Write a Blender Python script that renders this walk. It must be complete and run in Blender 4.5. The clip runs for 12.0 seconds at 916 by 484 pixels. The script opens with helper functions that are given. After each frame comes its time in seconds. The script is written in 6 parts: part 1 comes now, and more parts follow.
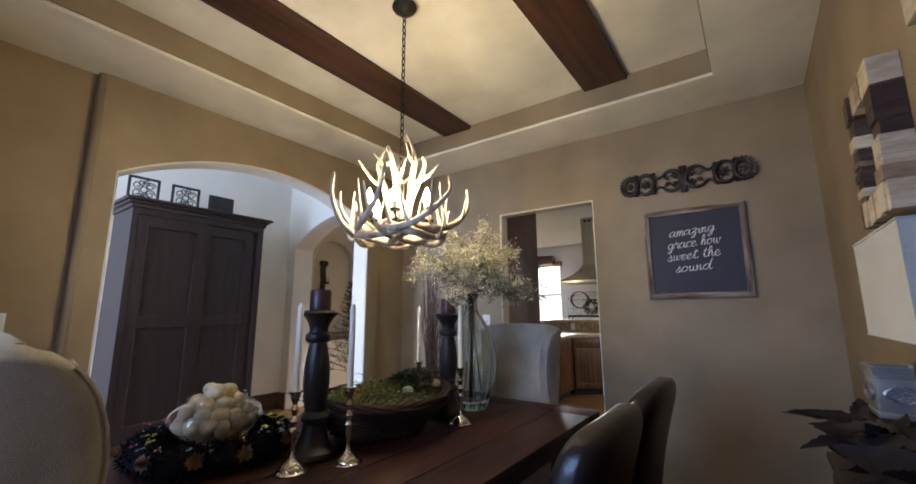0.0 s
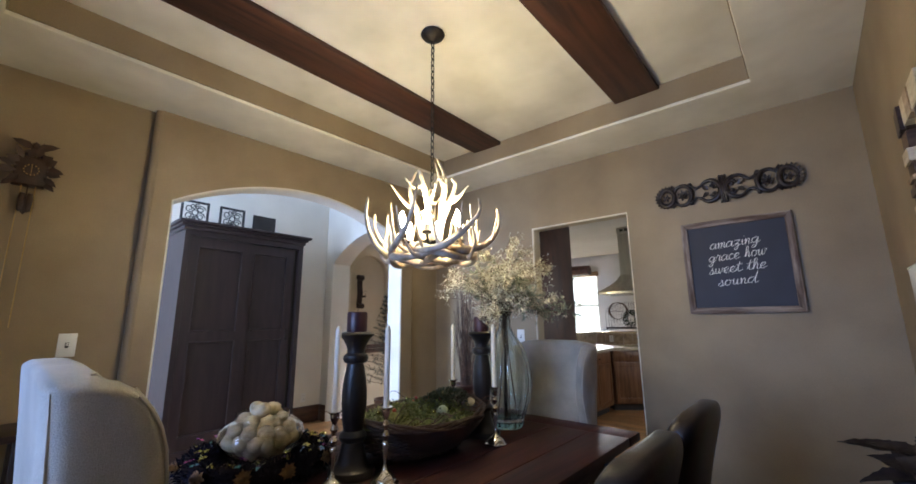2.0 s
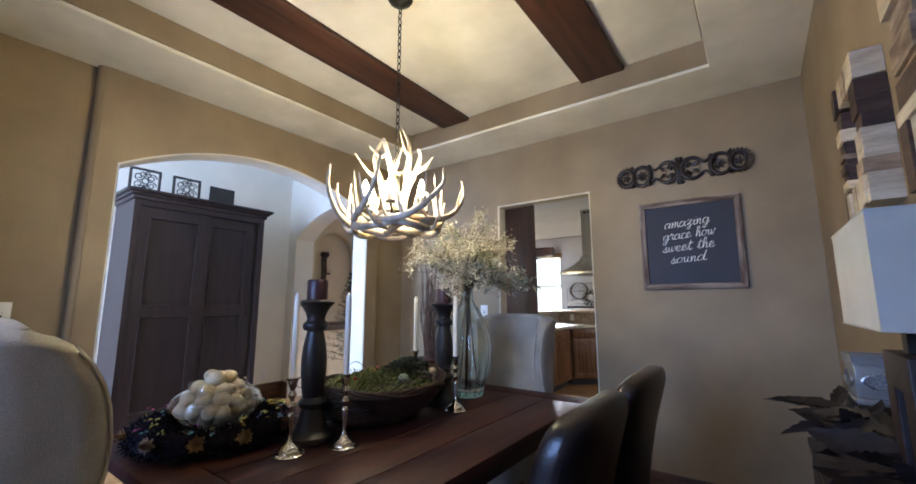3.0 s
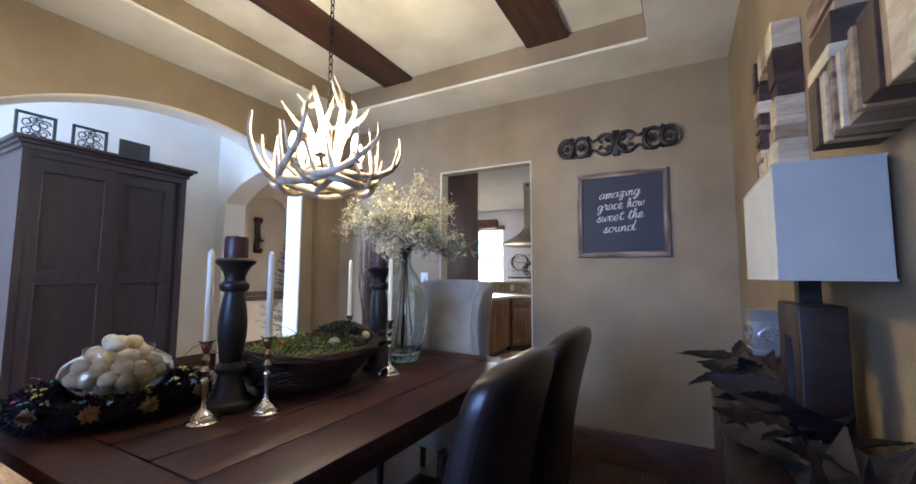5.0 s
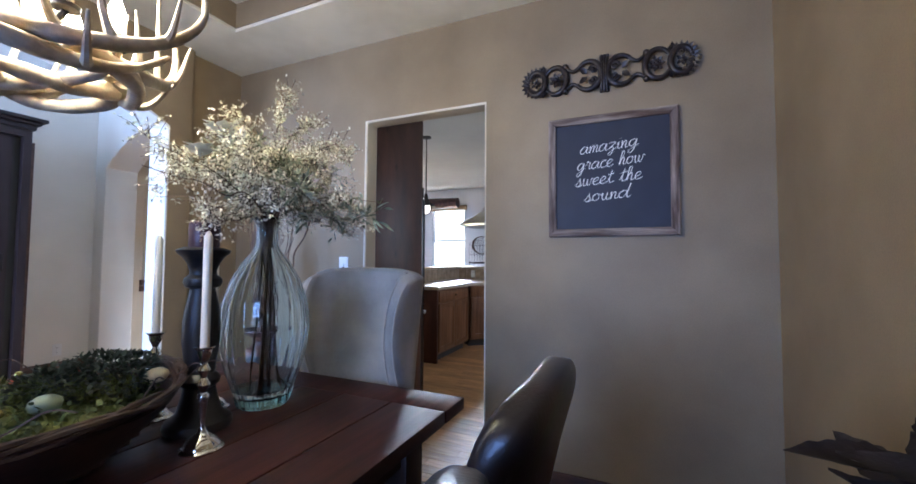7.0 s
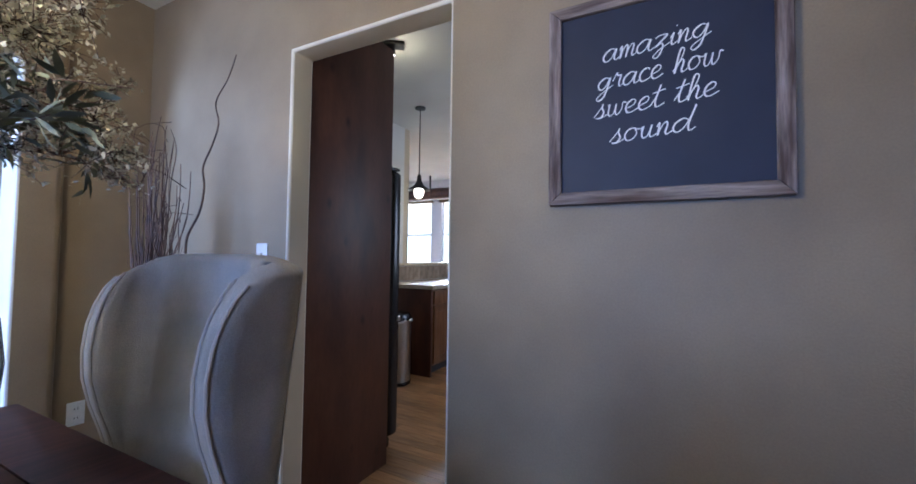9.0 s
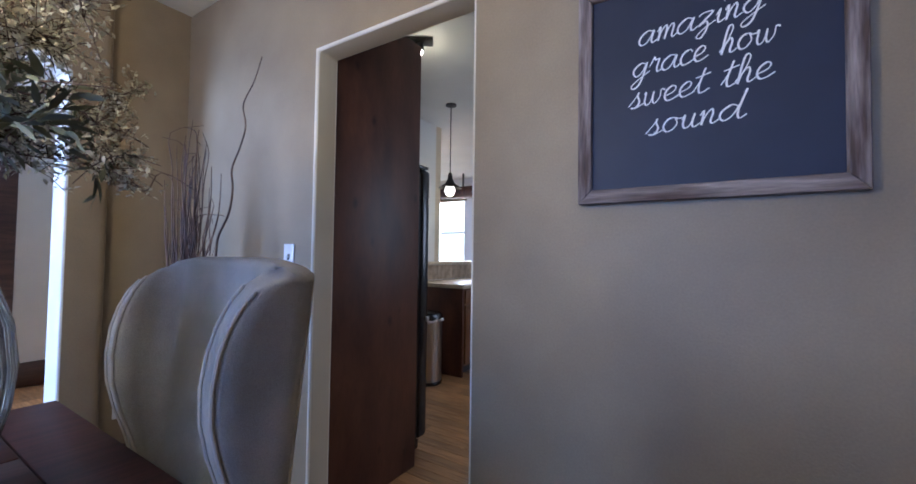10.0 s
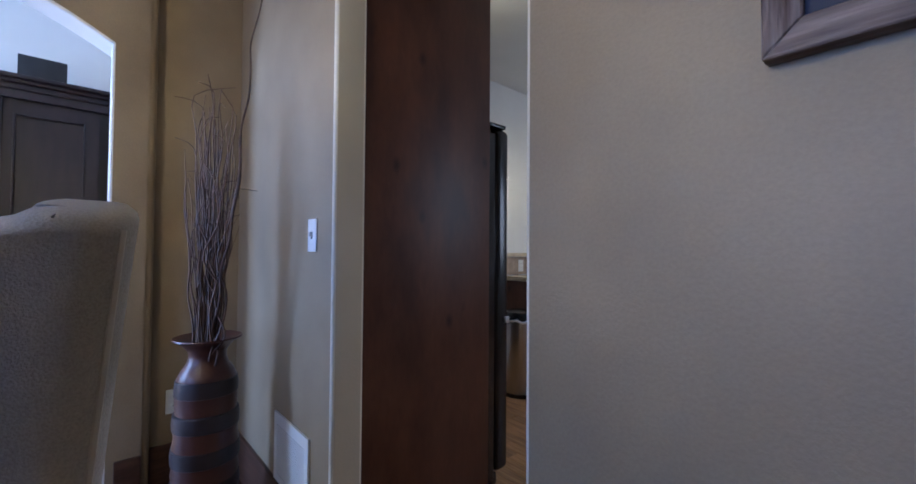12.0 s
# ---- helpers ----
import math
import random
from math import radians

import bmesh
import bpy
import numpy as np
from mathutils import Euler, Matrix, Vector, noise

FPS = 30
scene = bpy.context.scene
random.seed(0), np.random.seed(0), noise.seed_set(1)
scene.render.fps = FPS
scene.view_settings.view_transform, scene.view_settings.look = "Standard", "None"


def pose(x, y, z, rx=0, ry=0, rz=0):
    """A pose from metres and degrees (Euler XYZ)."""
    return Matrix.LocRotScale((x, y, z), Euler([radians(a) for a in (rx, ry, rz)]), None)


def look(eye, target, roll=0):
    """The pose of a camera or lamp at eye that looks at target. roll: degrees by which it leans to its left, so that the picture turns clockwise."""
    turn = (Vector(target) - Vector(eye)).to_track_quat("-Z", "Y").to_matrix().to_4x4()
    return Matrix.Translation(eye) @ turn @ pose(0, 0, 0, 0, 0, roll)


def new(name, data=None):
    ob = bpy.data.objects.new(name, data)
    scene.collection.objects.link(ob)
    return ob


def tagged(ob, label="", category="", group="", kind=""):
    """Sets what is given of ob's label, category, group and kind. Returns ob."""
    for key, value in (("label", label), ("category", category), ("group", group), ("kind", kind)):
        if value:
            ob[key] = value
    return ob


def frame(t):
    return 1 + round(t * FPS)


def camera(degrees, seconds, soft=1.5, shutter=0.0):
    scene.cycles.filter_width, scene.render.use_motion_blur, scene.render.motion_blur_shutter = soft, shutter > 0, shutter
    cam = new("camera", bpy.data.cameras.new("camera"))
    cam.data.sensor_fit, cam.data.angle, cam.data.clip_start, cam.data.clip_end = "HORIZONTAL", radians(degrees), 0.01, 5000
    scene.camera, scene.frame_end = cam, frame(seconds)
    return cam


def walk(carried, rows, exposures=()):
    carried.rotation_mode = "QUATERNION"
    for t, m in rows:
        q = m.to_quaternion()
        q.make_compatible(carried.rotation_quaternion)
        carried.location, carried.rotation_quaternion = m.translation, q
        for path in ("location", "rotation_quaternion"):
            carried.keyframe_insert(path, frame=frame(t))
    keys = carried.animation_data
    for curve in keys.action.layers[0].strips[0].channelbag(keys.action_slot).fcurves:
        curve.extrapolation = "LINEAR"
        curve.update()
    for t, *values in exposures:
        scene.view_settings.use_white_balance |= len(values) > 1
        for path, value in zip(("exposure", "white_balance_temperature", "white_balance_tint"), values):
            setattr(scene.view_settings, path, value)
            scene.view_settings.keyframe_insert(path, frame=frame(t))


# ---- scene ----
cam = camera(97.0, 12.0, soft=1.65)
PATH = [
    (0, (0.066, 0.037, 1.28), (-1.091, 1.632, 1.621), -0.2),
    (0.5, (0.072, 0.0, 1.31), (-1.193, 1.504, 1.677), -0.3),
    (1, (0.081, -0.006, 1.32), (-1.202, 1.479, 1.705), -0.3),
    (1.5, (0.081, -0.023, 1.319), (-1.195, 1.463, 1.722), -0.3),
    (2, (0.096, 0.018, 1.322), (-1.186, 1.504, 1.711), -0.5),
    (2.5, (0.086, 0.019, 1.276), (-1.157, 1.546, 1.625), -0.1),
    (3, (0.11, 0.032, 1.274), (-1.059, 1.627, 1.573), -0.1),
    (4.8, (0.131, 0.103, 1.232), (-0.823, 1.85, 1.423), 0.1),
    (5, (0.117, 0.1, 1.23), (-0.837, 1.849, 1.397), 0.3),
    (5.5, (0.018, 0.186, 1.233), (-0.917, 1.949, 1.372), 0.4),
    (6, (-0.055, 0.374, 1.249), (-0.904, 2.181, 1.364), 0.3),
    (6.5, (-0.069, 0.678, 1.242), (-0.872, 2.506, 1.349), 0.3),
    (7, (-0.094, 0.975, 1.243), (-0.91, 2.799, 1.332), 0.4),
    (7.5, (-0.167, 1.279, 1.251), (-0.985, 3.102, 1.327), 0.4),
    (7.7, (-0.175, 1.383, 1.253), (-1.012, 3.198, 1.325), 0.3),
    (9.5, (-0.191, 1.876, 1.194), (-1.166, 3.62, 1.271), 1.0),
    (10, (-0.187, 1.898, 1.221), (-1.261, 3.584, 1.283), 0.8),
    (10.5, (-0.218, 2.069, 1.222), (-1.402, 3.68, 1.277), 0.6),
    (11, (-0.22, 2.204, 1.197), (-1.429, 3.795, 1.274), 1.0),
    (11.5, (-0.308, 2.302, 1.166), (-1.61, 3.818, 1.237), 1.0),
    (12, (-0.397, 2.454, 1.147), (-1.885, 3.789, 1.193), 0.4),
]
EXPOSURES = [(0, -0.56, 6450, 10), (1.5, -0.43, 6180, 9), (3.0, -0.22, 5880, 9), (5.0, 0.02, 5680, 10), (7.5, -0.02, 5100, 12), (9.5, -0.08, 5020, 14), (11.0, -0.12, 5120, 16), (12.0, -0.22, 5080, 15)]
walk(cam, [(t, look(eye, target, roll)) for t, eye, target, roll in PATH], EXPOSURES)

# ---- light ----
world = bpy.data.worlds.new("sky_world")
scene.world = world
world.use_nodes = True
wn = world.node_tree
sky = wn.nodes.new("ShaderNodeTexSky")
sky.sky_type, sky.sun_disc = "NISHITA", False
sky.sun_elevation, sky.sun_rotation = radians(42), radians(150)
wn.links.new(sky.outputs[0], wn.nodes["Background"].inputs[0])
wn.nodes["Background"].inputs[1].default_value = 0.12


def lamp(name, kind, m, energy, colour, size=0.1, size_y=None):
    data = bpy.data.lights.new(name, kind)
    data.energy, data.color = energy, colour
    if kind == "AREA":
        data.shape, data.size, data.size_y = "RECTANGLE", size, size_y or size
    elif kind == "SUN":
        data.angle = radians(0.5)
    else:
        data.shadow_soft_size = size
    ob = new(name, data)
    ob.matrix_world = m
    return ob


SUN, BULB = 3.0, 7.2
DAY = (0.33, 0.505, 1.0)
WARM = (1.0, 0.81, 0.44)
lamp("sun", "SUN", look((0, 0, 8), (-4, 5.5, 0.6)), SUN, (1.0, 0.95, 0.86))
lamp("window_daylight", "AREA", look((-1.05, -1.95, 1.55), (-1.15, 3, 0.95)), 155, DAY, 1.5, 1.7)
lamp("entry_daylight", "AREA", look((-4.2, -2.0, 1.9), (-4.2, 3, 1.6)), 380, (0.50, 0.66, 1.0), 1.6, 2.2)
lamp("kitchen_daylight", "AREA", look((-4.3, 11.0, 3.2), (-4.3, 5.5, 0.4)), 5200, (0.95, 0.96, 1.0), 3.2, 1.2)
# added fill lamp, no such source seen; it brightens the cabinets
lamp("kitchen_side_fill", "AREA", look((0.9, 6.0, 1.9), (-3, 6.0, 0.8)), 34, (0.95, 0.96, 1.0), 2.0, 1.3)

# ---- materials ----


def material(name, c1, c2=None, rough=0.6, metal=0.0, scale=6.0, stretch=(1, 1, 1), detail=5.0, lo=0.35, hi=0.65,
             bump=0.0, bump_scale=80.0, fine=0.0, coat=0.0, sheen=0.0, spec=0.5):
    """Two-tone noise colour at a large and a small scale, with bump."""
    m = bpy.data.materials.new(name)
    m.use_nodes = True
    nt = m.node_tree
    b = nt.nodes["Principled BSDF"]
    b.inputs["Roughness"].default_value, b.inputs["Metallic"].default_value = rough, metal
    b.inputs["Coat Weight"].default_value, b.inputs["Sheen Weight"].default_value = coat, sheen
    b.inputs["Specular IOR Level"].default_value = spec
    co = nt.nodes.new("ShaderNodeTexCoord")
    mp = nt.nodes.new("ShaderNodeMapping")
    mp.inputs["Scale"].default_value = stretch
    nt.links.new(co.outputs["Object"], mp.inputs[0])
    n1 = nt.nodes.new("ShaderNodeTexNoise")
    n1.inputs["Scale"].default_value, n1.inputs["Detail"].default_value = scale, detail
    nt.links.new(mp.outputs[0], n1.inputs["Vector"])
    ramp = nt.nodes.new("ShaderNodeValToRGB")
    ramp.color_ramp.elements[0].position, ramp.color_ramp.elements[1].position = lo, hi
    ramp.color_ramp.elements[0].color = (*c1, 1)
    ramp.color_ramp.elements[1].color = (*(c2 or c1), 1)
    nt.links.new(n1.outputs[0], ramp.inputs[0])
    out = ramp.outputs[0]
    n2 = nt.nodes.new("ShaderNodeTexNoise")
    n2.inputs["Scale"].default_value, n2.inputs["Detail"].default_value = bump_scale, 3.0
    nt.links.new(mp.outputs[0], n2.inputs["Vector"])
    if fine:
        mix = nt.nodes.new("ShaderNodeMixRGB")
        mix.blend_type = "OVERLAY"
        mix.inputs[0].default_value = fine
        nt.links.new(out, mix.inputs[1])
        nt.links.new(n2.outputs[0], mix.inputs[2])
        out = mix.outputs[0]
    nt.links.new(out, b.inputs["Base Color"])
    if bump:
        bp = nt.nodes.new("ShaderNodeBump")
        bp.inputs["Strength"].default_value, bp.inputs["Distance"].default_value = bump, 0.004
        nt.links.new(n2.outputs[0], bp.inputs["Height"])
        nt.links.new(bp.outputs[0], b.inputs["Normal"])
    m.diffuse_color = (*c1, 1)
    return m


def varied(m, amount=0.5):
    """Lets each object of this material differ in brightness."""
    nt = m.node_tree
    b = nt.nodes["Principled BSDF"]
    src = b.inputs["Base Color"].links[0].from_socket
    info = nt.nodes.new("ShaderNodeObjectInfo")
    rng = nt.nodes.new("ShaderNodeMapRange")
    rng.inputs[3].default_value, rng.inputs[4].default_value = 1 - amount / 2, 1 + amount / 2
    nt.links.new(info.outputs["Random"], rng.inputs[0])
    hsv = nt.nodes.new("ShaderNodeHueSaturation")
    nt.links.new(rng.outputs[0], hsv.inputs["Value"])
    nt.links.new(src, hsv.inputs["Color"])
    nt.links.new(hsv.outputs[0], b.inputs["Base Color"])
    return m


def island_varied(m, amount=0.6):
    """Lets each loose piece of one mesh differ in brightness."""
    nt = m.node_tree
    b = nt.nodes["Principled BSDF"]
    src = b.inputs["Base Color"].links[0].from_socket
    info = nt.nodes.new("ShaderNodeNewGeometry")
    rng = nt.nodes.new("ShaderNodeMapRange")
    rng.inputs[3].default_value, rng.inputs[4].default_value = 1 - amount / 2, 1 + amount / 2
    nt.links.new(info.outputs["Random Per Island"], rng.inputs[0])
    hsv = nt.nodes.new("ShaderNodeHueSaturation")
    nt.links.new(rng.outputs[0], hsv.inputs["Value"])
    nt.links.new(src, hsv.inputs["Color"])
    nt.links.new(hsv.outputs[0], b.inputs["Base Color"])
    return m


def knotted(m, scale=3.0):
    """Adds scattered dark knots to a wood."""
    nt = m.node_tree
    b = nt.nodes["Principled BSDF"]
    src = b.inputs["Base Color"].links[0].from_socket
    co = nt.nodes.new("ShaderNodeTexCoord")
    mp = nt.nodes.new("ShaderNodeMapping")
    mp.inputs["Scale"].default_value = (1.6, 1.6, 1.0)
    vo = nt.nodes.new("ShaderNodeTexVoronoi")
    vo.inputs["Scale"].default_value = scale
    ramp = nt.nodes.new("ShaderNodeValToRGB")
    ramp.color_ramp.elements[0].position, ramp.color_ramp.elements[1].position = 0.03, 0.16
    ramp.color_ramp.elements[0].color, ramp.color_ramp.elements[1].color = (0.25, 0.2, 0.2, 1), (1, 1, 1, 1)
    mix = nt.nodes.new("ShaderNodeMixRGB")
    mix.blend_type = "MULTIPLY"
    mix.inputs[0].default_value = 0.85
    nt.links.new(co.outputs["Object"], mp.inputs[0])
    nt.links.new(mp.outputs[0], vo.inputs["Vector"])
    nt.links.new(vo.outputs["Distance"], ramp.inputs[0])
    nt.links.new(src, mix.inputs[1])
    nt.links.new(ramp.outputs[0], mix.inputs[2])
    nt.links.new(mix.outputs[0], b.inputs["Base Color"])
    return m


def glass(name, colour, rough=0.0, ior=1.45):
    m = bpy.data.materials.new(name)
    m.use_nodes = True
    b = m.node_tree.nodes["Principled BSDF"]
    b.inputs["Base Color"].default_value = (*colour, 1)
    b.inputs["Roughness"].default_value, b.inputs["IOR"].default_value = rough, ior
    b.inputs["Transmission Weight"].default_value = 1.0
    return m


def glow(name, colour, strength):
    m = bpy.data.materials.new(name)
    m.use_nodes = True
    b = m.node_tree.nodes["Principled BSDF"]
    b.inputs["Base Color"].default_value = (*colour, 1)
    b.inputs["Emission Color"].default_value = (*colour, 1)
    b.inputs["Emission Strength"].default_value = strength
    return m


M_TAN = material("tan_wall_paint", (0.215, 0.158, 0.090), (0.330, 0.252, 0.150), 0.55, scale=2.6, lo=0.25, hi=0.75, detail=9, bump=0.15, bump_scale=170, fine=0.12)
# cream's tone drift imitates the antlers' soft shadow swirls on the ceiling
M_CREAM = material("cream_ceiling_paint", (0.66, 0.61, 0.48), (0.82, 0.77, 0.64), 0.7, scale=2.6, detail=3, bump=0.25, bump_scale=120)
M_WHITE = material("off_white_wall_paint", (0.70, 0.67, 0.60), (0.76, 0.73, 0.66), 0.7, scale=2, bump=0.2, bump_scale=120)
M_GREY = material("pale_grey_wall_paint", (0.62, 0.62, 0.60), (0.68, 0.68, 0.66), 0.7, scale=2, bump=0.2, bump_scale=120)
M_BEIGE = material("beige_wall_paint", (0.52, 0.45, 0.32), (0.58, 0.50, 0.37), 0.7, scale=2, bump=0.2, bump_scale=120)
M_BEAM = material("dark_stained_beam_wood", (0.026, 0.009, 0.005), (0.082, 0.030, 0.014), 0.5, scale=5, stretch=(5, 0.35, 5), bump=0.5, bump_scale=45, fine=0.25)
M_BASE = material("dark_stained_trim_wood", (0.050, 0.022, 0.012), (0.105, 0.048, 0.026), 0.4, scale=5, stretch=(1, 1, 6), bump=0.2, bump_scale=40, fine=0.2)
M_FLOOR = varied(material("honey_oak_plank", (0.26, 0.125, 0.045), (0.46, 0.25, 0.10), 0.45, scale=6, stretch=(0.7, 9, 1), bump=0.12, bump_scale=30, fine=0.25), 0.5)
M_DARKFLOOR = varied(material("dark_walnut_plank", (0.040, 0.022, 0.016), (0.085, 0.048, 0.032), 0.4, scale=6, stretch=(9, 0.7, 1), bump=0.15, bump_scale=30), 0.5)
M_TABLE = varied(material("dark_mahogany_tabletop", (0.029, 0.009, 0.008), (0.066, 0.021, 0.016), 0.50, scale=5, stretch=(7, 0.5, 1), bump=0.12, bump_scale=28, fine=0.25, spec=0.32), 0.25)
M_TABLEDARK = material("dark_table_frame_wood", (0.030, 0.012, 0.008), (0.060, 0.025, 0.015), 0.4, scale=6, stretch=(6, 1, 1), bump=0.15)
M_ARMOIRE = material("charcoal_brown_wardrobe_wood", (0.015, 0.009, 0.011), (0.028, 0.016, 0.018), 0.42, scale=5, stretch=(4, 4, 0.5), bump=0.12, bump_scale=40, fine=0.12)
M_LINEN = material("natural_linen", (0.33, 0.31, 0.265), (0.50, 0.465, 0.40), 0.9, scale=5, detail=9, bump=0.5, bump_scale=420, fine=0.35, sheen=0.3, spec=0.2)
M_PIPING = material("linen_piping", (0.46, 0.425, 0.36), (0.56, 0.51, 0.43), 0.85, scale=9, bump=0.3, bump_scale=300)
M_LEATHER = material("black_brown_leather", (0.010, 0.007, 0.007), (0.022, 0.015, 0.014), 0.33, scale=8, bump=0.2, bump_scale=160, coat=0.15, spec=0.45)
M_BLACKWOOD = material("black_turned_wood", (0.008, 0.007, 0.008), (0.018, 0.016, 0.016), 0.42, scale=9, bump=0.2, bump_scale=60)
M_MAROON = material("maroon_wax", (0.030, 0.010, 0.013), (0.048, 0.015, 0.018), 0.4, scale=8, bump=0.1, bump_scale=40)
M_IVORY = material("ivory_wax", (0.80, 0.74, 0.60), (0.86, 0.80, 0.67), 0.4, scale=8)
M_SILVER = material("polished_silver", (0.72, 0.70, 0.66), (0.82, 0.80, 0.75), 0.10, 1.0, scale=14, bump=0.04)
M_IRON = material("black_wrought_iron", (0.016, 0.014, 0.013), (0.040, 0.036, 0.032), 0.5, 0.6, scale=20, bump=0.3)
M_ANTLER = material("bone_antler", (0.26, 0.18, 0.10), (0.64, 0.55, 0.42), 0.5, scale=11, lo=0.3, hi=0.66, bump=0.5, bump_scale=70, fine=0.3)
M_BULB = glow("lit_bulb_glass", (1.0, 0.84, 0.60), 260)
M_SLEEVE = material("ivory_candle_sleeve", (0.70, 0.62, 0.46), (0.78, 0.70, 0.54), 0.5)
M_VASE = glass("pale_aqua_glass", (0.90, 0.97, 0.98))
M_TEALBASE = glass("thick_aqua_glass", (0.48, 0.80, 0.76), 0.02)
M_CLEAR = glass("clear_glass", (0.985, 0.985, 0.98))
M_EGG = island_varied(material("speckled_cream_shell", (0.47, 0.38, 0.22), (0.64, 0.54, 0.35), 0.55, scale=40, lo=0.30, hi=0.5, bump=0.15), 0.2)
M_WICKER = island_varied(material("dark_woven_twig", (0.024, 0.011, 0.008), (0.060, 0.030, 0.019), 0.6, scale=14, bump=0.4, bump_scale=50), 0.7)
M_TWIG = island_varied(material("brown_willow_twig", (0.042, 0.021, 0.013), (0.115, 0.060, 0.034), 0.65, scale=18, bump=0.3), 0.7)
M_MOSS = island_varied(material("green_foliage", (0.055, 0.080, 0.018), (0.19, 0.21, 0.06), 0.6, scale=12), 0.8)
M_DARKGREEN = island_varied(material("dark_boxwood_foliage", (0.010, 0.020, 0.010), (0.030, 0.045, 0.022), 0.55, scale=14), 0.8)
M_FLOWER = island_varied(material("dried_cream_blossom", (0.56, 0.52, 0.36), (0.82, 0.77, 0.60), 0.75, scale=14), 0.6)
M_GREYLEAF = island_varied(material("grey_green_leaf", (0.12, 0.135, 0.08), (0.25, 0.26, 0.165), 0.7, scale=14), 0.6)
M_PETAL = material("white_petal", (0.78, 0.76, 0.68), (0.84, 0.82, 0.75), 0.6)
M_RED = material("red_berry", (0.30, 0.03, 0.02), (0.42, 0.06, 0.03), 0.35)
M_BLACKFEATHER = island_varied(material("black_wreath_foliage", (0.004, 0.0035, 0.006), (0.010, 0.008, 0.012), 0.95, scale=12, spec=0.1), 0.8)
M_CONE = island_varied(material("pine_cone_scale", (0.15, 0.085, 0.042), (0.30, 0.185, 0.10), 0.6, scale=16), 0.5)
M_FOIL = material("gold_foil", (0.62, 0.55, 0.14), (0.50, 0.50, 0.20), 0.2, 0.9, scale=40)
FOILS = [M_FOIL, M_FOIL, material("magenta_foil", (0.50, 0.10, 0.35), (0.30, 0.14, 0.50), 0.2, 0.9, scale=40), material("teal_foil", (0.12, 0.42, 0.45), (0.20, 0.30, 0.60), 0.2, 0.9, scale=40)]
M_BOARD = material("navy_black_chalkboard", (0.010, 0.013, 0.028), (0.017, 0.021, 0.042), 0.6, scale=4, bump=0.05)
M_CHALK = material("white_chalk_paint", (0.78, 0.78, 0.76), (0.84, 0.84, 0.82), 0.7, scale=30)
M_BARN = material("weathered_barn_wood", (0.085, 0.050, 0.036), (0.33, 0.27, 0.23), 0.75, scale=8, stretch=(0.45, 5, 5), detail=9, lo=0.38, hi=0.66, bump=0.8, bump_scale=40, fine=0.6)
M_BARNUP = material("weathered_barn_wood_upright", (0.075, 0.045, 0.034), (0.33, 0.27, 0.24), 0.75, scale=8, stretch=(5, 5, 0.45), detail=9, lo=0.38, hi=0.66, bump=0.8, bump_scale=40, fine=0.6)
M_CARVE = material("black_bronze_carving", (0.014, 0.010, 0.010), (0.038, 0.028, 0.026), 0.33, 0.2, scale=25, bump=0.2)
M_SHADE = material("white_linen_lampshade", (0.52, 0.52, 0.47), (0.59, 0.58, 0.53), 0.85, scale=5, bump=0.3, bump_scale=300)
M_ESPRESSO = material("espresso_wood", (0.012, 0.006, 0.006), (0.026, 0.013, 0.011), 0.4, scale=8, stretch=(1, 1, 5), bump=0.15)
M_LEAF = island_varied(material("bronze_dried_leaf", (0.008, 0.006, 0.007), (0.024, 0.018, 0.018), 0.55, 0.0, scale=18, bump=0.4, spec=0.25), 0.7)
M_POT = material("white_embossed_ceramic", (0.20, 0.20, 0.20), (0.31, 0.30, 0.29), 0.4, scale=12, bump=0.2)
M_SILVERBAS = material("tarnished_silver_relief", (0.25, 0.25, 0.26), (0.60, 0.60, 0.60), 0.3, 0.8, scale=60, bump=0.4)
M_MIRROR = material("silvered_mirror", (0.86, 0.88, 0.88), None, 0.03, 1.0)
M_PLATE = material("white_plastic", (0.74, 0.74, 0.72), (0.78, 0.78, 0.76), 0.35)
# near-black, put in for the shade inside holes; also for wick and toe kick
M_SLOT = material("dark_slot", (0.03, 0.03, 0.03), None, 0.6)
M_CABWOOD = varied(material("alder_cabinet_wood", (0.115, 0.048, 0.018), (0.21, 0.10, 0.042), 0.38, scale=5, stretch=(5, 5, 0.6), bump=0.15, bump_scale=35, fine=0.2), 0.2)
M_PANEL = knotted(material("knotty_alder_panel", (0.045, 0.016, 0.009), (0.115, 0.044, 0.023), 0.45, scale=3.2, stretch=(2.0, 2.0, 0.75), detail=8, lo=0.28, hi=0.72, bump=0.15, bump_scale=25, fine=0.2, spec=0.3), 4.5)
M_FRIDGE = material("black_appliance_enamel", (0.008, 0.008, 0.010), (0.012, 0.012, 0.015), 0.22, scale=30, bump=0.05)
M_STEEL = material("brushed_steel", (0.42, 0.41, 0.39), (0.52, 0.51, 0.48), 0.3, 1.0, scale=20, stretch=(1, 1, 0.1))
M_COUNTER = material("beige_stone_counter", (0.46, 0.38, 0.26), (0.60, 0.52, 0.38), 0.25, scale=30)
M_TILE = varied(material("tan_stone_tile", (0.26, 0.19, 0.13), (0.42, 0.33, 0.24), 0.5, scale=14, bump=0.2), 0.35)
